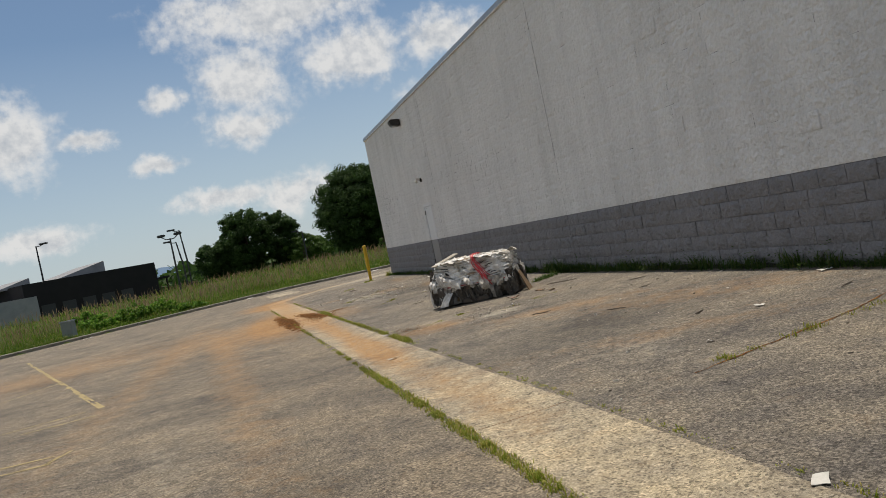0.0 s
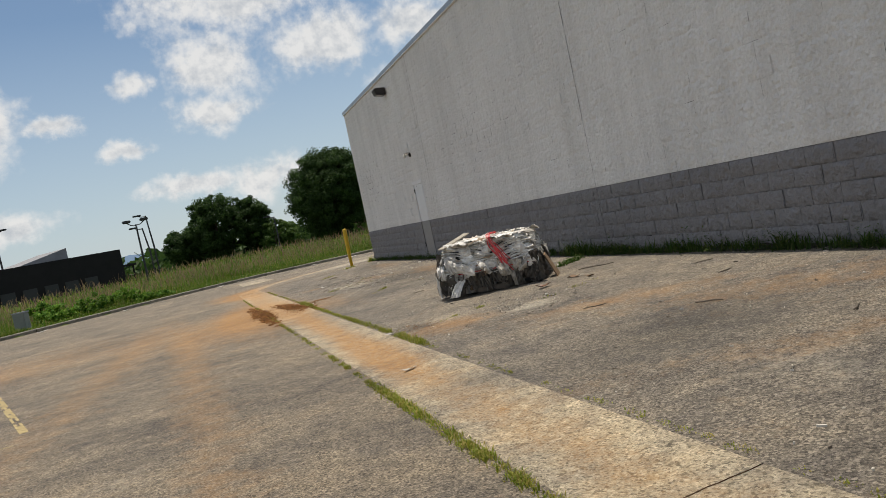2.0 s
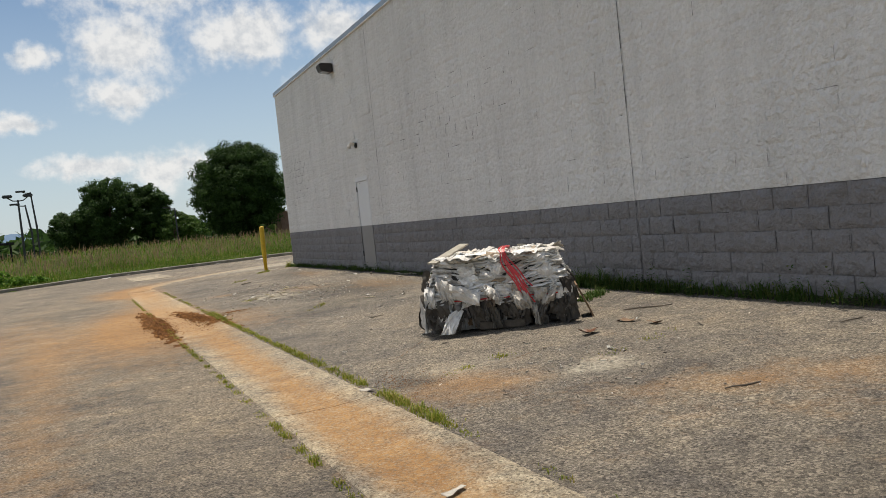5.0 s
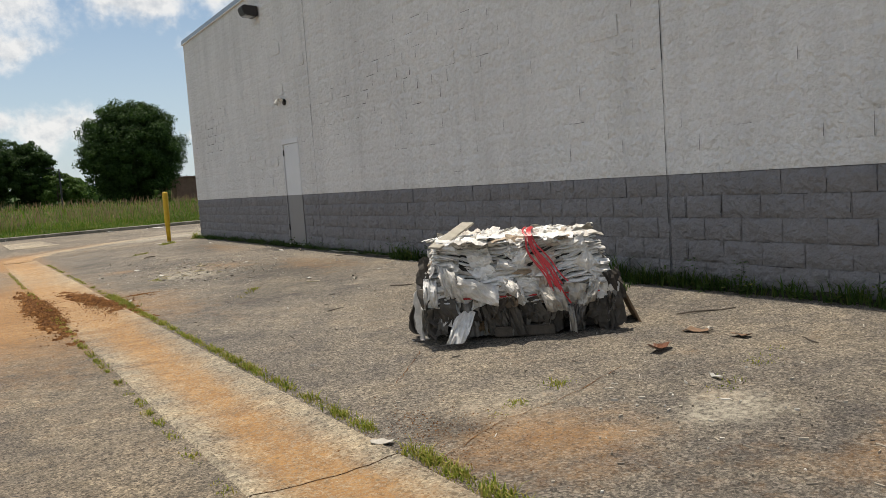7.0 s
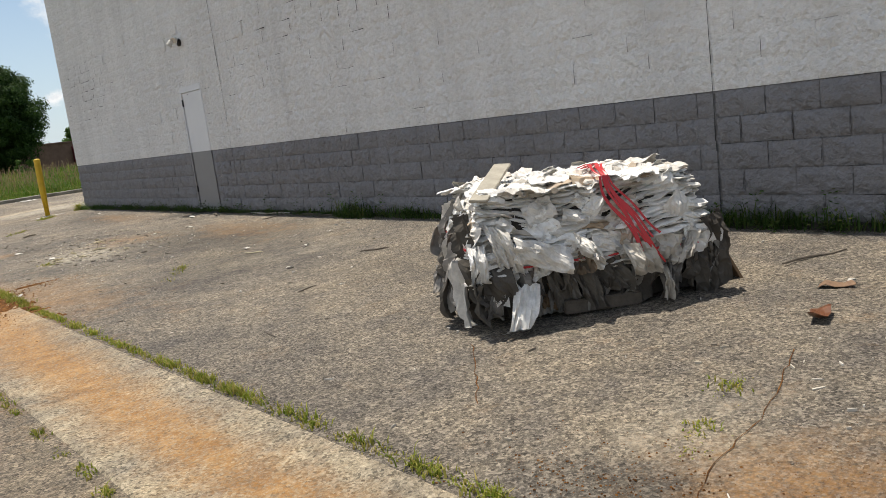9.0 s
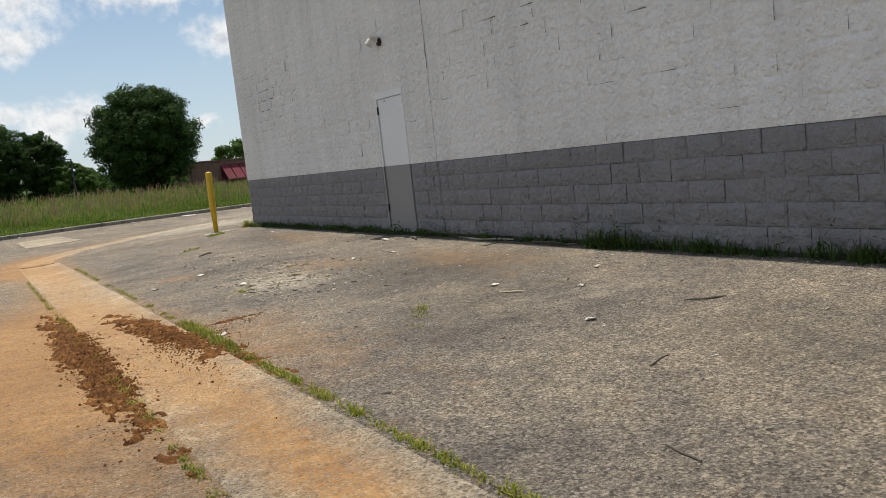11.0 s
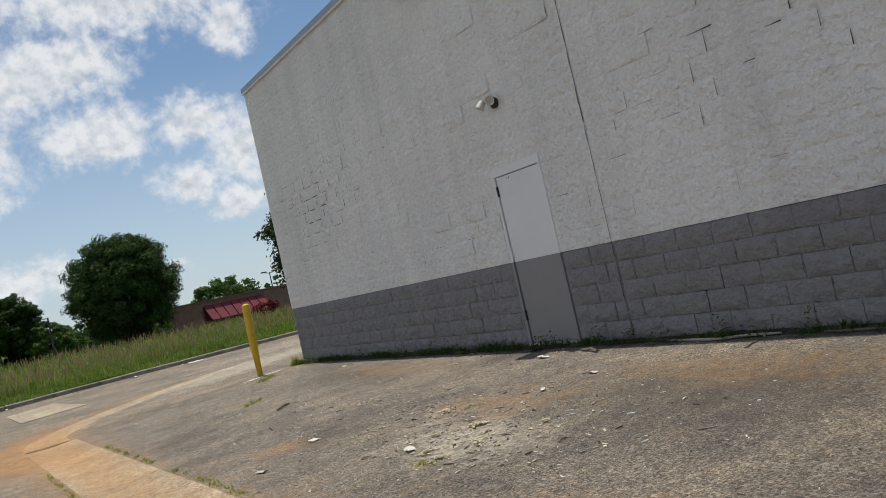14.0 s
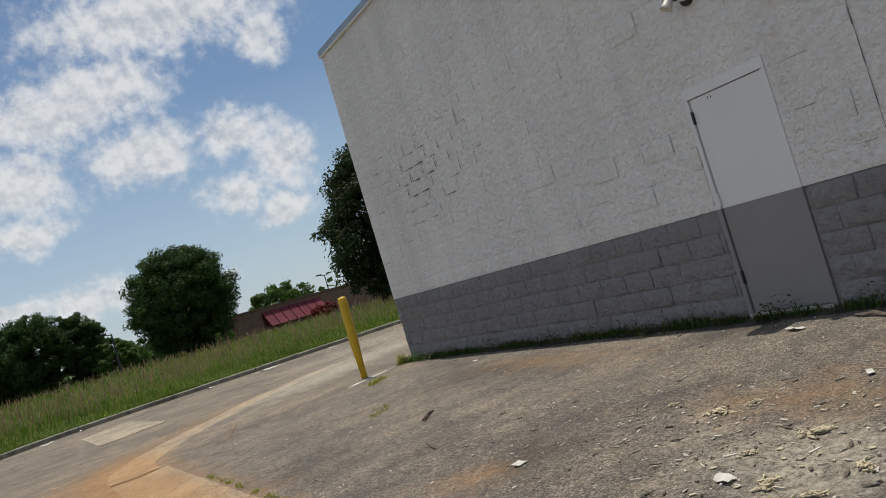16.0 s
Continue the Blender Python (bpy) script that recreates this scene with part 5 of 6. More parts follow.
GZ = 0.9
M_BUSH = blade_mat("bright_bush", (0.0, (0.06, 0.15, 0.015)), (0.6, (0.12, 0.25, 0.025)), (1.0, (0.22, 0.32, 0.05)))
tree("round_tree", 14.4, 88, GZ * 0.7, 13.5, 6.4, 6.2, M_LEAF, 1, "large round dense dark green broadleaf tree in the field", 0.17, 800, 150, 0.0)
tree("broadleaf_tree", -2.4, 96, GZ, 10.4, 4.6, 4.2, M_LEAF, 2, "broad dark green tree in a clump", 0.17, 420, 140, 0.0)
tree("broadleaf_tree", 2.8, 97, GZ, 9.3, 3.3, 3.6, M_LEAF, 3, "dark green tree joined to the clump", 0.17, 300, 140, 0.0)
tree("broadleaf_tree", -6.8, 98, GZ, 6.2, 3.6, 3.4, M_LEAF, 4, "lower dark green tree at the edge of the clump", 0.17, 300, 130, 0.0)
tree("shrub", 5.6, 94, GZ, 4.6, 2.8, 2.4, M_LEAF2, 5, "lighter green bushy shrub beside the clump", 0.22, 70, 80, 0.0)
tree("shrub", 9.0, 120, GZ, 5.0, 5.5, 3.0, M_LEAF2, 6, "distant green bushes behind the trees", 0.25, 80, 70, 0.0)
tree("maple_tree", 39, 128, 0.4, 7.8, 6.5, 4.5, M_LEAF2, 7, "lighter green spreading tree behind the red building", 0.34, 150, 70, 0.1)
tree("tall_tree", 24.6, 51, 0.3, 14.5, 5.4, 5.0, M_CONIFER, 8, "tall dark tree beyond the building corner", 0.17, 650, 100, 0.0, shape=1.5)
tree("shrub", 14.2, 72, 0.6, 1.6, 1.3, 1.2, M_LEAF2, 9, "small green bush in the field grass", 0.12, 30, 50, 0.0)
for k, (bx, by, bh) in enumerate(((-11.0, 12.2, 1.0), (-12.4, 11.4, 0.85), (-9.8, 13.6, 0.9), (-13.4, 12.6, 1.1), (-8.4, 13.4, 0.5))):
    tree("shrub", bx, by, float(field(bx, by)) - 0.05, bh, 1.0, 0.8, M_BUSH, 60 + k, "bright green leafy bush in the verge", 0.07, 50, 60, 0.0)
tree("red_shrub", 33.0, 92, 0.3, 2.2, 2.2, 1.6, blade_mat("red_foliage", (0.0, (0.12, 0.02, 0.02)), (1.0, (0.25, 0.04, 0.04))), 12, "red-leaved bush by the far building", 0.2, 50, 60, 0.0)


def far_woods():
    rs = np.random.RandomState(77)
    V = []
    for _ in range(420):
        a, r = radians(rs.uniform(-16, 26)), rs.uniform(170, 260)
        cx, cy, hh = r * math.sin(a), -20 + r * math.cos(a), rs.uniform(2.0, 6.5)
        for _ in range(36):
            d = rs.normal(0, 1, 3)
            p = np.array([cx, cy, 0.5 + hh * 0.5]) + d * np.array([2.5, 1.5, hh * 0.24])
            t, b = rs.normal(0, 0.6, 3), rs.normal(0, 0.6, 3)
            V += [p - t, p + b, p + t, p - b]
    tagged(obj("far_woods", np.array(V), np.arange(len(V)).reshape(-1, 4), M_LEAF), "distant line of dark green woods", "woods", kind="stuff")


far_woods()


def hills():
    v, f = [], []
    n = 80
    for k in range(n):
        a = radians(-70 + 140 * k / (n - 1))
        x, y = 2300 * math.sin(a), 2300 * math.cos(a)
        h = 44 + 26 * fbm(a * 6, 1.0, 1.0, 5.0) + 14 * math.exp(-((math.degrees(a) + 3.2) / 2.0) ** 2)
        v += [(x, y, -10), (x * 1.05, y * 1.05, max(12, h))]
    f = [(2 * k, 2 * k + 2, 2 * k + 3, 2 * k + 1) for k in range(n - 1)]
    tagged(obj("backdrop", v, f, M_HILL, smooth=True), "hazy blue hills on the horizon", "hills", kind="structure")


hills()


# ---- far things ----
def polar(az, d, x0=-6.06, y0=-30.85):
    return x0 + d * math.sin(radians(az)), y0 + d * math.cos(radians(az))


def dark_building():
    (x0, y0), (x1, y1) = polar(-12.6, 92), polar(-4.55, 100)
    ang = math.degrees(math.atan2(y1 - y0, x1 - x0))
    w = math.hypot(x1 - x0, y1 - y0)
    top = tagged(empty("dark_building", (x0, y0, 0), ang), "low black-clad commercial building with a grey sloped roof", "building")
    part("wall", box_bm(0, 0, -0.5, w, 14, 4.75, 0.03), M_FARDARK, top)
    part("side_wall", box_bm(-9, -2.5, -0.5, -0.02, 12, 3.3, 0.03), M_FARGREY, top, "grey painted annexe wall")
    for x0r, x1r, h in ((4.2, 11.2, 6.05), (-1.5, 2.4, 5.5)):
        bm = bmesh.new()
        lo = [bm.verts.new(p) for p in ((x0r, 3, 4.6), (x1r, 3, 4.6), (x1r, 9, 4.6), (x0r, 9, 4.6))]
        hi = [bm.verts.new(p) for p in ((x1r, 3, h), (x1r, 9, h))]
        bm.faces.new((lo[0], lo[1], hi[0])), bm.faces.new((lo[3], hi[1], lo[2])), bm.faces.new((lo[0], hi[0], hi[1], lo[3])), bm.faces.new((lo[1], lo[2], hi[1], hi[0])), bm.faces.new(lo[::-1])
        part("roof", bm, M_FARGREY, top, "grey sloped roof light")
    for k in range(5):
        part("window", box_bm(1.5 + k * 2.3, -0.04, 0.9, 3.0 + k * 2.3, 0.02, 2.3, 0.01), M_BLACK, top)
    part("canopy", box_bm(w + 0.3, 1, 2.7, w + 2.4, 3, 2.95, 0.02), M_FARDARK, top)
    for dx in (0.6, 2.0):
        part("post", box_bm(w + dx, 1.2, -0.3, w + dx + 0.15, 1.35, 2.7), M_FARDARK, top)


dark_building()


def red_building():
    (x0, y0), (x1, y1) = polar(13.6, 112, -5.7, -15.9), polar(24.0, 128, -5.7, -15.9)
    ang = math.degrees(math.atan2(y1 - y0, x1 - x0))
    w = math.hypot(x1 - x0, y1 - y0)
    top = tagged(empty("brick_building", (x0, y0, 0), ang), "low brick shop building with sloped red awnings", "building")
    part("wall", box_bm(0, 0, -0.6, w, 12, 3.9, 0.03), M_FARBRICK, top)
    part("roof", box_bm(-0.2, -0.2, 3.91, w + 0.2, 12.2, 4.1, 0.03), M_FARBRICK, top)
    n = 7
    for k in range(n):
        a, b = 4.6 + k * 1.45, 4.6 + k * 1.45 + 1.3
        bm = bmesh.new()
        p = [bm.verts.new(q) for q in ((a, -0.02, 3.4), (b, -0.02, 3.4), (b, -1.7, 1.3), (a, -1.7, 1.3), (a, -0.02, 1.3), (b, -0.02, 1.3))]
        bm.faces.new((p[0], p[1], p[2], p[3])), bm.faces.new((p[0], p[3], p[4])), bm.faces.new((p[1], p[5], p[2])), bm.faces.new((p[3], p[2], p[5], p[4])), bm.faces.new((p[0], p[4], p[5], p[1]))
        part("awning", bm, M_FARRED, top)


red_building()


def lamp_post(az, d, h, arms, label, x0=-6.06, y0=-30.85, lean=0.0):
    x, y = polar(az, d, x0, y0)
    z = float(field(x, y))
    top = tagged(empty("street_lamp", (x, y, z)), label, "street lamp")
    part("pole", tube_bm([(0, 0, -0.3), (0, 0, h * 0.5), (lean, 0, h)], [0.11, 0.10, 0.075], 10), M_BLACK, top)
    for s, kind in arms:
        end = Vector((lean + s * 0.85, 0, h + (0.25 if kind == "up" else 0.1)))
        part("arm", tube_bm([(lean, 0, h - 0.1), (lean + s * 0.45, 0, h - 0.05), end], 0.05, 8), M_BLACK, top)
        bm = box_bm(end.x - 0.42, -0.22, end.z - 0.02, end.x + 0.42, 0.22, end.z + 0.26, 0.07) if kind == "up" else box_bm(end.x - 0.5, -0.2, end.z - 0.05, end.x + 0.4, 0.2, end.z + 0.12, 0.04)
        part("lamp_head", bm, M_BLACK, top)


lamp_post(-3.25, 90, 5.9, ((-1, "up"), (1, "up")), "dark twin-headed street lamp in the field")
lamp_post(-2.46, 98, 7.0, ((-1, "flat"),), "dark single-arm street lamp in the field", lean=-0.2)
lamp_post(-2.75, 95, 5.6, ((-1, "flat"),), "grey single-arm street lamp in the field", lean=-0.3)
lamp_post(-11.34, 100, 8.1, ((1, "flat"),), "tall dark street lamp by the black building")
lamp_post(6.28, 92, 4.5, ((-1, "flat"),), "dark street lamp in front of the trees", -5.8, -15.34)
lamp_post(21.0, 125, 6.5, ((1, "flat"), (-1, "flat")), "dark twin street lamp by the brick building", -5.72, -12.2)


def utility_box():
    x, y = polar(-10.5, 40)
    z = float(field(x, y)) if float(field(x, y)) > -0.3 else float(paved(x, y))
    top = tagged(empty("utility_cabinet", (x, y, z), -20), "small grey-green utility cabinet standing in the grass", "utility box")
    part("body", box_bm(-0.25, -0.2, -0.1, 0.25, 0.2, 0.78, 0.02), M_UTIL, top)
    part("lid", box_bm(-0.28, -0.23, 0.78, 0.28, 0.23, 0.84, 0.02), M_STEEL, top)
    part("door", box_bm(-0.2, -0.21, 0.05, 0.2, -0.198, 0.7, 0.004), M_UTIL, top)


utility_box()


# ---- clay clods and litter ----
def clods():
    """Ruts and heaps of churned red clay across the gutter."""
    rs = np.random.RandomState(17)

    def mound(name, cx, cy, lx, ly, h, turn, label):
        n, m = 150, 60
        gu, gv = np.meshgrid(np.linspace(-1.5, 1.5, n), np.linspace(-1.6, 1.6, m), indexing="ij")
        c, s = math.cos(radians(turn)), math.sin(radians(turn))
        dx, dy = gu * lx, gv * ly
        x, y = cx + c * dx - s * dy, cy + s * dx + c * dy
        z = np.zeros_like(x)
        for i in range(n):
            for j in range(m):
                r = math.hypot(gu[i, j], gv[i, j] + 0.25 * fbm(x[i, j], y[i, j], 2.5, 3.0)) + 0.45 * fbm(x[i, j], y[i, j], 5.0, 6.0) + 0.40 * fbm(x[i, j], y[i, j], 15.0, 2.0)
                k = max(0.0, 1 - r * r)
                lump = 0.25 + 1.1 * abs(fbm(x[i, j], y[i, j], 11.0, 1.0, 4)) + 0.9 * abs(fbm(x[i, j], y[i, j], 34.0, 5.0, 2))
                z[i, j] = h * (k ** 0.7) * lump - 0.022 * (1 - k ** 0.3)
        z += paved(x, y)
        v = np.stack([x, y, z], -1).reshape(-1, 3)
        i = np.arange(n * m).reshape(n, m)
        f = np.stack([i[:-1, :-1], i[1:, :-1], i[1:, 1:], i[:-1, 1:]], -1).reshape(-1, 4)
        tagged(obj(name, v, f, M_CLOD), label, "dirt", kind="stuff")
    mound("clay_ridge", -4.97, -11.5, 2.6, 0.19, 0.040, 91, "ridge of churned dark red clay on the gutter edge")
    mound("clay_heap", -4.27, -11.4, 1.9, 0.19, 0.028, 97, "low heap of churned dark red clay on the gutter")
    mound("clay_heap", -3.76, -11.33, 0.34, 0.05, 0.014, 4, "low heap of churned dark red clay on the gutter")
    P, S = [], []
    for cx, cy, sx, sy, n, big in ((-4.95, -11.8, 0.10, 1.1, 2600, 1.0), (-4.30, -11.5, 0.12, 0.8, 2200, 0.9), (-4.1, -11.7, 0.10, 0.3, 700, 0.9), (-3.78, -11.45, 0.22, 0.18, 350, 0.7), (-5.15, -11.0, 0.2, 1.0, 260, 0.5),
                              (-3.75, -19.25, 0.16, 0.28, 900, 0.5), (-3.4, -19.8, 0.32, 0.25, 500, 0.28), (-3.5, -10.5, 0.35, 1.2, 160, 0.45), (-4.5, -12.9, 0.25, 0.6, 300, 0.5)):
        P.append(np.stack([rs.normal(cx, sx, n), rs.normal(cy, sy, n)], -1))
        S.append((0.003 + 0.010 * rs.uniform(0, 1, n) ** 2.5) * big)
    P, S = np.concatenate(P), np.concatenate(S)
    V, F = [], []
    oct_v = np.array([(1, 0, 0), (-1, 0, 0), (0, 1, 0), (0, -1, 0), (0, 0, 1), (0, 0, -1)], float)
    oct_f = [(0, 2, 4), (2, 1, 4), (1, 3, 4), (3, 0, 4), (2, 0, 5), (1, 2, 5), (3, 1, 5), (0, 3, 5)]
    for (x, y), s in zip(P, S):
        b = len(V)
        ridge = 0.03 * math.exp(-((x + 4.95) / 0.15) ** 2) * max(0, 1 - ((y + 11.8) / 2.1) ** 2) + 0.02 * math.exp(-((x + 4.33 + 0.16 * (y + 11.3)) / 0.13) ** 2) * max(0, 1 - ((y + 11.3) / 1.5) ** 2)
        hz = float(paved(x, y)) + s * 0.3 + ridge
        V += list(oct_v * s * rs.uniform(0.6, 1.3, (6, 1)) * np.array([1, 1, 0.7]) + (x, y, hz))
        F += [tuple(b + k for k in t) for t in oct_f]
    tagged(obj("clay_clods", np.array(V), F, M_CLOD), "scattered crumbs of red clay", "dirt", kind="stuff")


clods()


def scrap(name, x, y, lx, ly, mat, label, seed, category="litter", rise=0.02, turn=None):
    """A crumpled flat piece lying on the paving."""
    rs = random.Random(seed)
    a = radians(rs.uniform(0, 360) if turn is None else turn)
    V, F = [], []
    n = 5
    for s in (0, 1):
        for i in range(n):
            for j in range(n):
                u, v = (i / (n - 1) - 0.5) * lx, (j / (n - 1) - 0.5) * ly
                k = 1 + 0.35 * noise.noise(Vector((u * 20 + seed, v * 20, seed * 1.3)))
                px, py = math.cos(a) * u * k - math.sin(a) * v * k, math.sin(a) * u * k + math.cos(a) * v * k
                h = rise * (0.5 + 0.8 * noise.noise(Vector((u * 14 / max(lx, 0.05) * 0.2 + seed, v * 9, seed))))
                V.append((px, py, max(0.002, h) + s * 0.003 + 0.001))
    for i in range(n - 1):
        for j in range(n - 1):
            q = i * n + j
            F += [(q + 25, q + n + 25, q + n + 26, q + 26), (q, q + 1, q + n + 1, q + n)]
    ring = [j for j in range(n)] + [i * n + n - 1 for i in range(1, n)] + [(n - 1) * n + j for j in range(n - 2, -1, -1)] + [i * n for i in range(n - 2, 0, -1)]
    for p, q in zip(ring, ring[1:] + ring[:1]):
        F.append((p, p + 25, q + 25, q))
    ob = obj(name, V, F, mat)
    ob.matrix_basis = pose(x, y, float(paved(x, y)))
    return tagged(ob, label, category)


def stick(x, y, ln, turn, r, mat, label, seed):
    rs = random.Random(seed)
    pts = [(-ln / 2 + ln * k / 4, rs.uniform(-1, 1) * ln * 0.04, r * 0.8 + abs(rs.uniform(-1, 1)) * r) for k in range(5)]
    ob = part("stick", tube_bm(pts, [r * 0.7, r, r * 0.9, r, r * 0.5], 6), mat)
    ob.matrix_basis = pose(x, y, float(paved(x, y)), 0, 0, turn)
    return tagged(ob, label, "stick")


for k, (x, y, lx, ly) in enumerate(((-3.94, -28.05, 0.15, 0.09), (-4.44, -21.6, 0.20, 0.05), (-4.06, -19.22, 0.13, 0.06), (-0.25, -23.9, 0.16, 0.08), (-1.6, -24.6, 0.10, 0.06), (-2.6, -25.3, 0.08, 0.05),
                                    (-0.5, -7.9, 0.20, 0.10), (-1.1, -9.3, 0.14, 0.07), (-1.6, -9.2, 0.10, 0.05), (-1.8, -12.6, 0.09, 0.07), (-2.2, -14.3, 0.09, 0.06), (-1.5, -13.4, 0.08, 0.05),
                                    (-0.9, -12.9, 0.08, 0.05), (-3.12, -7.72, 0.12, 0.08), (-3.05, -9.35, 0.14, 0.09), (-0.55, -3.0, 0.10, 0.06), (-3.8, -8.2, 0.14, 0.05), (-0.8, -17.2, 0.14, 0.09),
                                    (-2.2, -19.7, 0.10, 0.03), (-1.3, -18.9, 0.05, 0.04), (-4.0, -11.9, 0.13, 0.07))):
    scrap("paper_scrap", x, y, lx * 0.8, ly * 0.75, M_DULL if k in (2, 1, 16) else M_LITTER, "crumpled dirty paper scrap lying on the gutter" if k in (2, 1, 16) else "crumpled white paper scrap lying on the paving", 100 + k, rise=0.025, turn=-40 if k == 2 else None)
for k, (x, y, ln, turn, r) in enumerate(((-0.85, -18.47, 0.50, -20, 0.012), (-0.35, -10.4, 0.28, 10, 0.01), (-2.39, -5.06, 0.40, 50, 0.022), (-2.98, -6.2, 0.42, 70, 0.012), (-1.45, -14.6, 0.28, -35, 0.012),
                                         (-2.6, -15.3, 0.22, 20, 0.008), (-1.2, -19.6, 0.2, 60, 0.008), (-2.4, -21.3, 0.25, -10, 0.009), (-1.0, -21.5, 0.22, 15, 0.008), (-0.8, -24.8, 0.3, 30, 0.010),
                                         (-2.0, -22.6, 0.24, -50, 0.010), (-1.9, -24.1, 0.20, 35, 0.012), (-0.6, -20.6, 0.3, 5, 0.008), (-3.4, -16.2, 0.2, 80, 0.008))):
    stick(x, y, ln, turn, r * 0.65, M_STICK, "dry broken twig lying on the asphalt", 200 + k)
stick(-1.9, -13.0, 0.22, -60, 0.008, M_PALEWOOD, "pale forked splinter on the asphalt", 301)
stick(-0.32, -8.45, 0.34, 75, 0.018, M_STICK, "dark scrap of bark near the wall foot", 302)
stick(-0.12, -9.9, 1.2, 89, 0.013, M_BOARD, "grey strip of trim lying at the wall foot", 303)
stick(-0.12, -11.3, 0.8, 91, 0.014, M_STICK, "dark strip of trim lying at the wall foot", 304)
scrap("bottle_scrap", -1.92, -19.02, 0.19, 0.09, M_BROWN, "crushed brown plastic bottle on the asphalt", 401, "bottle", 0.055, 20)
scrap("leaf_litter", -1.40, -18.85, 0.17, 0.07, M_RUST, "dry brown leaf scrap on the asphalt", 402, "litter", 0.03)
scrap("leaf_litter", -1.35, -19.2, 0.12, 0.08, M_RUST, "dry brown leaf scrap on the asphalt", 403, "litter", 0.03)
for k, (x, y, lx) in enumerate(((-9.4, 9.4, 0.5), (-5.2, 13.6, 0.4), (1.8, 15.0, 0.7), (-0.2, 15.0, 0.4), (4.4, 15.5, 0.3), (-12.3, 6.4, 0.4), (-4.2, 14.6, 0.25))):
    scrap("paper_scrap", x, y, lx, lx * 0.5, M_LITTER, "white paper litter blown against the kerb", 500 + k, rise=0.06)


def chip_field():
    """Many small chips of splintered wood and grit on the apron."""
    rs = np.random.RandomState(55)
    V, F = [], []
    spots = np.concatenate([np.stack([rs.normal(-2.4, 0.55, 420), rs.normal(-9.0, 1.5, 420)], -1), np.stack([rs.uniform(-3.9, -0.2, 520), rs.uniform(-27, -1.5, 520)], -1),
                            np.stack([rs.normal(-2.5, 0.3, 120), rs.normal(-20, 0.4, 120)], -1), np.stack([rs.normal(-0.25, 0.1, 160), rs.uniform(-25, -0.5, 160)], -1)])
    for x, y in spots:
        if x < -3.95 or x > -0.05:
            continue
        big = 0.75 if abs(y + 9.0) < 2.6 and x < -1.2 else 0.5
        ln, w, a = (0.006 + 0.05 * rs.uniform(0, 1) ** 3) * big, rs.uniform(0.003, 0.012) * big, rs.uniform(0, 6.28)
        h = rs.uniform(0.003, 0.012)
        c, s = math.cos(a), math.sin(a)
        g = float(paved(x, y))
        b = len(V)
        for dz in (0.0, h):
            for u, v in ((-ln, -w), (ln, -w * 0.6), (ln * 0.8, w), (-ln * 0.9, w * 0.8)):
                V.append((x + c * u - s * v, y + s * u + c * v, g + dz))
        F += [(b + 4, b + 5, b + 6, b + 7)] + [(b + k, b + (k + 1) % 4, b + 4 + (k + 1) % 4, b + 4 + k) for k in range(4)]
    m = Mat("chips", 0.85)
    m.color(m.ramp(m.rand(), (0.0, (0.10, 0.085, 0.07)), (0.2, (0.26, 0.22, 0.17)), (0.6, (0.45, 0.40, 0.32)), (1.0, (0.66, 0.63, 0.58))))
    tagged(obj("wood_chips", np.array(V), F, m.m), "splintered wood chips and grit on the asphalt", "debris", kind="stuff")


chip_field()


def loose_chips():
    """The larger splinters, each a thing."""
    rs = random.Random(91)
    kinds = []
    for k in range(9):
        ln, w = rs.uniform(0.010, 0.034), rs.uniform(0.004, 0.012)
        n = 8
        bm = bmesh.new()
        pts = [(ln * math.cos(6.283 * i / n) * rs.uniform(0.6, 1.1), w * math.sin(6.283 * i / n) * rs.uniform(0.5, 1.3)) for i in range(n)]
        bow, lean = rs.uniform(0.0, 0.010), rs.uniform(-0.25, 0.25)
        up = [0.002 + bow * (1 - abs(x) / ln) + max(0.0, lean * x) for x, y in pts]
        lo = [bm.verts.new((x, y, max(0.0005, z))) for (x, y), z in zip(pts, up)]
        hi = [bm.verts.new((x * 0.94, y * 0.9, max(0.0005, z) + rs.uniform(0.001, 0.005))) for (x, y), z in zip(pts, up)]
        bm.faces.new(hi), bm.faces.new(lo[::-1])
        for i in range(n):
            bm.faces.new((lo[i], lo[(i + 1) % n], hi[(i + 1) % n], hi[i]))
        me = bpy.data.meshes.new("wood_chip")
        bmesh.ops.recalc_face_normals(bm, faces=bm.faces)
        bm.to_mesh(me)
        bm.free()
        me.materials.append((M_STICK, M_PALEWOOD, M_DULL)[k % 3])
        kinds.append(me)
    for k in range(120):
        x, y = (rs.gauss(-2.75, 0.30), rs.gauss(-9.75, 0.55)) if k % 3 else (rs.gauss(-2.3, 0.45), rs.gauss(-8.6, 0.8))
        if not -3.8 < x < -0.4:
            continue
        o = new("wood_chip", kinds[rs.randrange(9)])
        o.matrix_basis = pose(x, y, float(paved(x, y)), rs.uniform(-4, 4), 0, rs.uniform(0, 360))
        tagged(o, "pale splintered wood chip on the stained asphalt", "wood chip", "wood chips on the apron")


loose_chips()


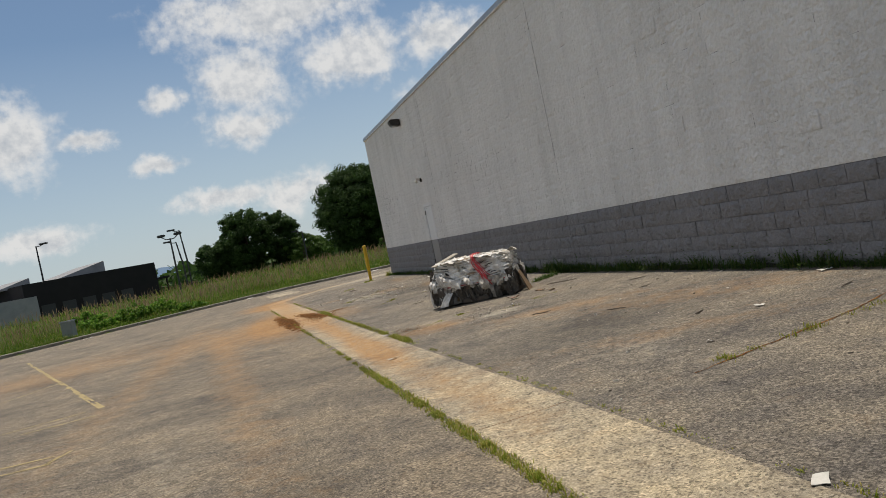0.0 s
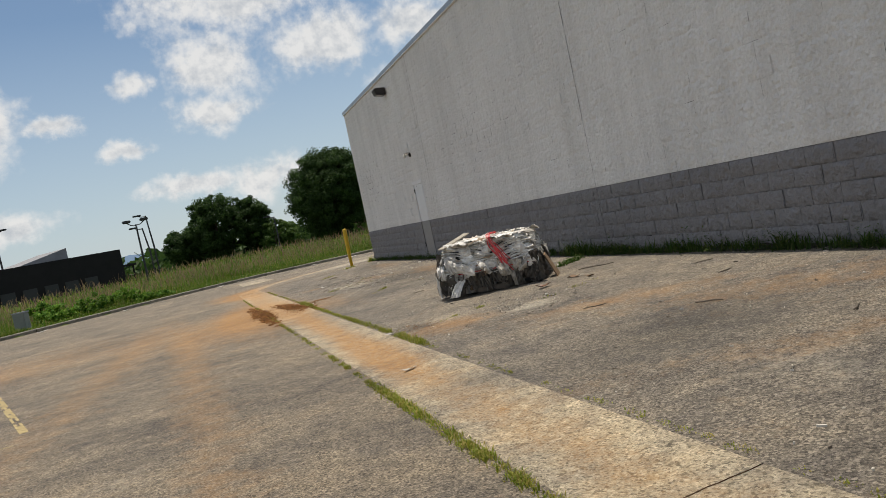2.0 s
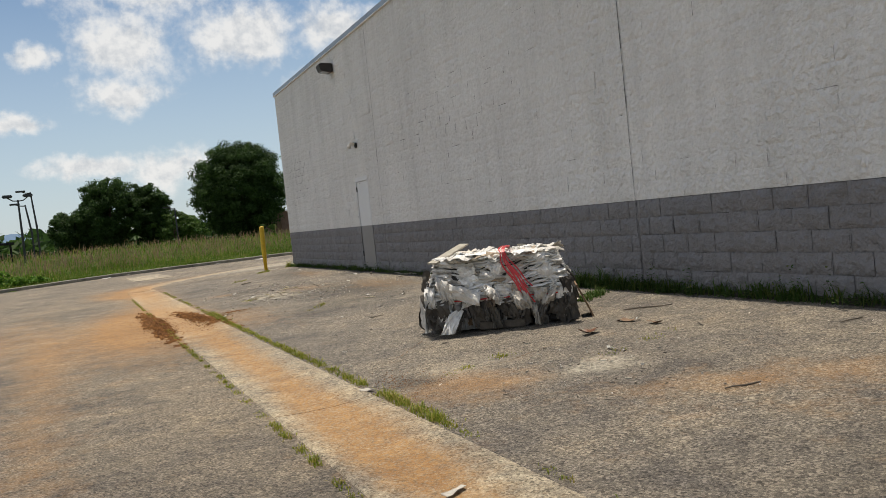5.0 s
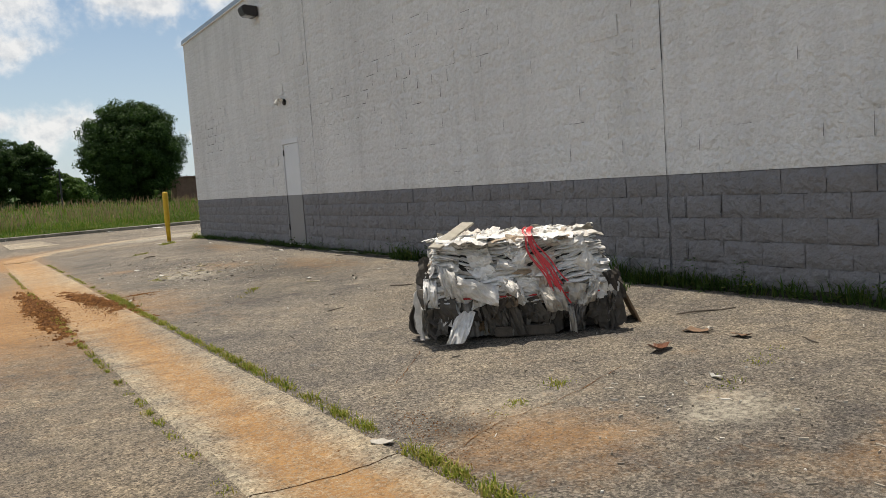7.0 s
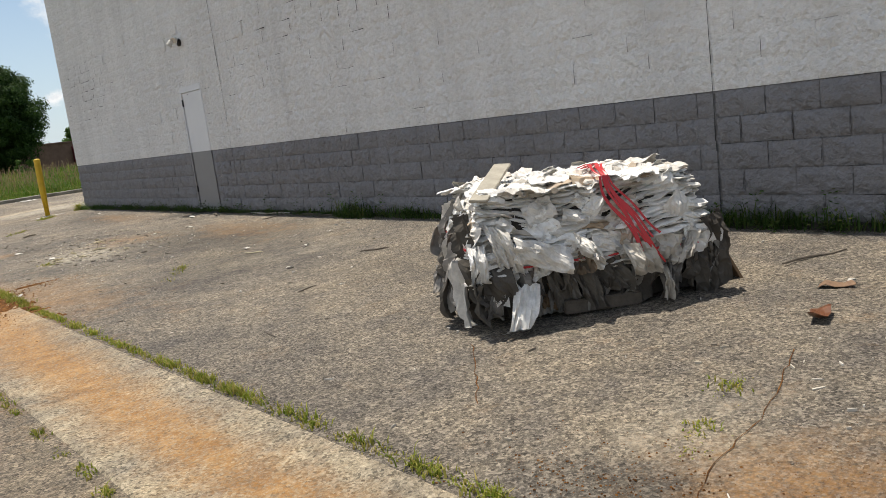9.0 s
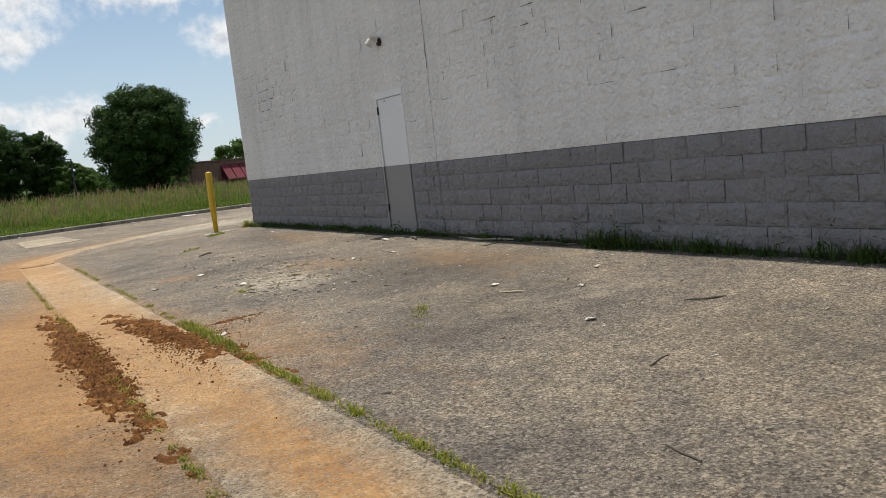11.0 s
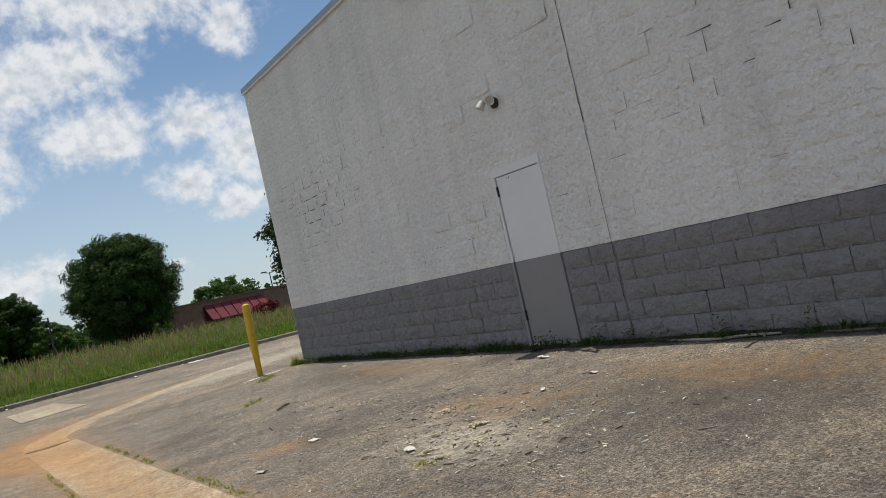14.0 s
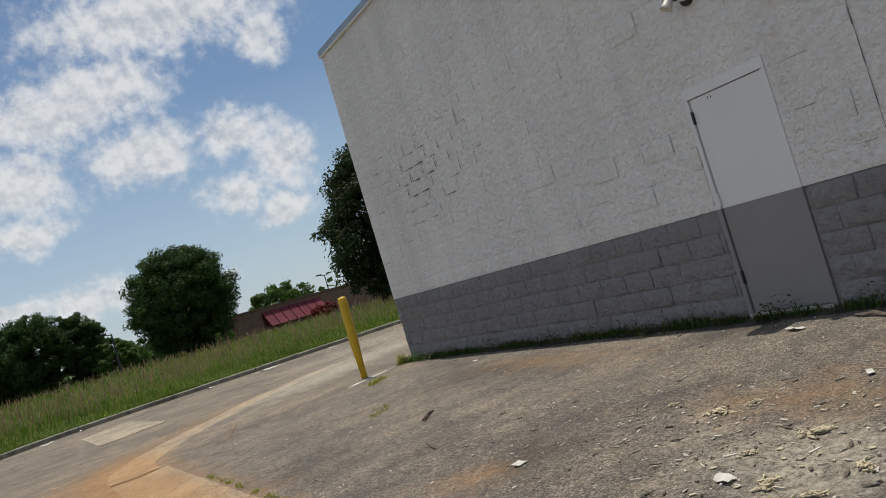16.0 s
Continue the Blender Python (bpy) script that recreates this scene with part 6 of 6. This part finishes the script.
def splinter_heap(x, y, size, seed):
    """A frayed lump of pulped wood fibre: torn strips lying over one another."""
    rs = random.Random(seed)
    V, F = [], []
    for _ in range(34):
        a, ln, w = rs.uniform(0, 6.28), size * rs.uniform(0.15, 0.55), size * rs.uniform(0.03, 0.10)
        cx, cy = rs.gauss(0, size * 0.35), rs.gauss(0, size * 0.18)
        z0 = 0.004 + 0.22 * size * max(0.0, 1 - math.hypot(cx / size, cy / size) * 1.6) * rs.random()
        c, s, b = math.cos(a), math.sin(a), len(V)
        for layer in (0.0, 0.004):
            for i in range(5):
                u = (i / 4 - 0.5) * ln
                z = max(0.001, z0 + 0.10 * size * noise.noise(Vector((i * 0.7, seed * 3.1 + a, b * 0.1))))
                for v in (-w, w):
                    k = v * (1 - 0.5 * abs(i - 2) / 2) * rs.uniform(0.6, 1.2)
                    V.append((cx + c * u - s * k, cy + s * u + c * k, z + layer))
        for i in range(4):
            p = b + 2 * i
            F += [(p + 10, p + 12, p + 13, p + 11), (p, p + 1, p + 3, p + 2), (p, p + 2, p + 12, p + 10), (p + 1, p + 11, p + 13, p + 3)]
        F += [(b, b + 10, b + 11, b + 1), (b + 8, b + 9, b + 19, b + 18)]
    o = obj("splinter_heap", V, F, M_PALEWOOD)
    o.matrix_basis = pose(x, y, float(paved(x, y)), 0, 0, rs.uniform(0, 360))
    tagged(o, "frayed pale lump of splintered wood on the asphalt", "debris", kind="stuff")


for k, (x, y, size) in enumerate(((-2.45, -9.44, 0.13), (-3.05, -9.6, 0.12), (-2.22, -8.6, 0.14), (-2.05, -8.75, 0.09), (-2.8, -9.9, 0.10), (-3.1, -9.85, 0.08), (-2.75, -9.25, 0.07), (-2.1, -8.1, 0.06), (-2.3, -10.05, 0.08))):
    splinter_heap(x, y, size, 700 + k)


# ---- the wall's blocks, last ----
def block_mesh(w, h, seed, nu, nv, rim_x, rough):
    """A split-face block: rough front, bevelled in to the joint. Local y along the wall, z up, front towards -x."""
    rs = random.Random(seed)
    V, F = [], []
    for i in range(nu + 1):
        for j in range(nv + 1):
            y, z = w * i / nu, h * j / nv
            rim = i in (0, nu) or j in (0, nv)
            x = rim_x + rs.uniform(-0.0015, 0.0015) * rough ** 2 if rim else rs.uniform(-0.018, 0.006) * rough
            if not rim:
                y += rs.uniform(-0.2, 0.2) * w / nu
                z += rs.uniform(-0.2, 0.2) * h / nv
            V.append((x, y, z))
    for i in range(nu):
        for j in range(nv):
            a = i * (nv + 1) + j
            F.append((a, a + 1, a + nv + 2, a + nv + 1))
    rim = [j for j in range(nv + 1)] + [i * (nv + 1) + nv for i in range(1, nu + 1)] + [nu * (nv + 1) + j for j in range(nv - 1, -1, -1)] + [i * (nv + 1) for i in range(nu - 1, 0, -1)]
    # the sides have corners of their own, so that the front keeps a crisp edge
    base, n = len(V), len(rim)
    V += [V[k] for k in rim] + [(0.0215, V[k][1], V[k][2]) for k in rim]
    for k in range(n):
        m = (k + 1) % n
        F.append((base + k, base + n + k, base + n + m, base + m))
    return V, F, [k < nu * nv for k in range(len(F))]


def blocks():
    rs = random.Random(3)
    gap = 0.007
    made, shared, rest, cracks = 0, {}, {0: ([], [], []), 1: ([], [], [])}, ([], [])
    variants = {}

    def variant(w, k, dark):
        key = (round(w, 2), k, dark)
        if key not in variants:
            nu = 7 if w > 0.3 else 4 if w > 0.15 else 2
            gp = gap if dark else 0.0015
            variants[key] = block_mesh(w - gp, COURSE - gp, int(w * 1000) * 7 + k, nu, 4, 0.008 if dark else 0.0005, 1.6 if dark else 1.1)
        return variants[key]

    def crack(y0, z0, y1, z1, w, x=-0.008):
        b = len(cracks[0])
        if abs(y1 - y0) > abs(z1 - z0):
            cracks[0].extend([(x, y0, z0 - w), (x, y1, z1 - w * 0.3), (x, y1, z1 + w * 0.3), (x, y0, z0 + w)])
        else:
            cracks[0].extend([(x, y0 - w, z0), (x, y0 + w, z0), (x, y1 + w * 0.4, z1), (x, y1 - w * 0.4, z1)])
        cracks[1].append((b, b + 1, b + 2, b + 3))

    courses = int((WALL_TOP - 0.03) / COURSE) + 1
    for c in range(courses):
        z = 0.03 + c * COURSE
        h_ok = z + COURSE <= WALL_TOP + 0.02
        if not h_ok:
            continue
        dark = z + COURSE <= BAND + 0.01
        for y1, y0 in zip(JOINTS, JOINTS[1:]):
            y = y1 - 0.006
            first = True
            while y > y0 + 0.03:
                w = BLOCK / 2 if (first and c % 2) else BLOCK
                first = False
                w = min(w, y - y0 - 0.006)
                lo = y - w
                y = lo
                if w < 0.05:
                    continue
                pieces = [(lo, w)]
                if lo < DOOR_Y1 and lo + w > DOOR_Y0 and z < DOOR_Z1 - 0.06:
                    pieces = []
                    if lo + w > DOOR_Y1 + 0.03:
                        pieces.append((DOOR_Y1 + 0.003, lo + w - DOOR_Y1 - 0.003))
                    if lo < DOOR_Y0 - 0.03:
                        pieces.append((lo, DOOR_Y0 - 0.003 - lo))
                for py, pw in pieces:
                    pw = max(0.04, round(pw, 2))
                    vv, ff, soft = variant(pw, rs.randrange(9), dark)
                    out = rs.uniform(-0.005, 0.003) if dark else rs.uniform(-0.0012, 0.0012)
                    if rs.random() < 0.02:
                        out = -0.012
                    if made < 300 and -20.4 < py < -8.4 and z < 2.05:
                        key = (id(vv), dark)
                        if key not in shared:
                            me = bpy.data.meshes.new("block")
                            me.from_pydata(vv, [], ff)
                            me.polygons.foreach_set("use_smooth", soft)
                            me.materials.append(M_DARK if dark else M_WHITE)
                            shared[key] = me
                        o = new("block", shared[key])
                        o.parent = wall_west
                        o.matrix_basis = pose(out, py, z)
                        made += 1
                    else:
                        V, F, S = rest[int(dark)]
                        S.extend(soft)
                        b = len(V)
                        V.extend([(x + out if x < 0.02 else x, yy + py, zz + z) for x, yy, zz in vv])
                        F.extend([tuple(b + k for k in q) for q in ff])
                    # open joints: thick round two weak spots, sparse elsewhere
                    corner = math.exp(-((py + 2.3) / 1.4) ** 2 - ((z - 2.6) / 0.6) ** 2)
                    near = corner + 0.5 * math.exp(-((py + 12.0) / 2.6) ** 2 - ((z - 2.5) / 0.6) ** 2)
                    chance = (0.10 if not dark else 0.22) + 0.85 * near
                    if rs.random() < chance:
                        crack(py - gap / 2, z + rs.uniform(0, 0.05), py - gap / 2, z + rs.uniform(0.13, 0.2), rs.uniform(0.0010, 0.0030) * (1 + 3.2 * near), -0.013 - 0.007 * min(1.0, 1.6 * near) - 0.006 * corner)
                    if rs.random() < chance * 0.7:
                        s = rs.uniform(0, 0.5)
                        crack(py + pw * s, z - gap / 2, py + pw * min(1, s + rs.uniform(0.3, 0.8)), z - gap / 2, rs.uniform(0.0010, 0.0028) * (1 + 3.2 * near), -0.013 - 0.007 * min(1.0, 1.6 * near) - 0.006 * corner)
    for k, (V, F, S) in rest.items():
        o = obj("block_courses", V, F, M_DARK if k else M_WHITE, wall_west)
        o.data.polygons.foreach_set("use_smooth", S)
        o["kind"] = "stuff"
    # control joints
    for y in JOINTS[1:-1]:
        z = 0.05
        while z < WALL_TOP - 0.05:
            n = rs.uniform(0.3, 0.9)
            crack(y, z, y + rs.uniform(-0.002, 0.002), min(WALL_TOP, z + n), 0.0035 if z < 1.9 else 0.006)
            z += n
    o = obj("open_joints", cracks[0], cracks[1], M_CRACK, wall_west, "dark open mortar joints")
    o["kind"] = "stuff"


blocks()
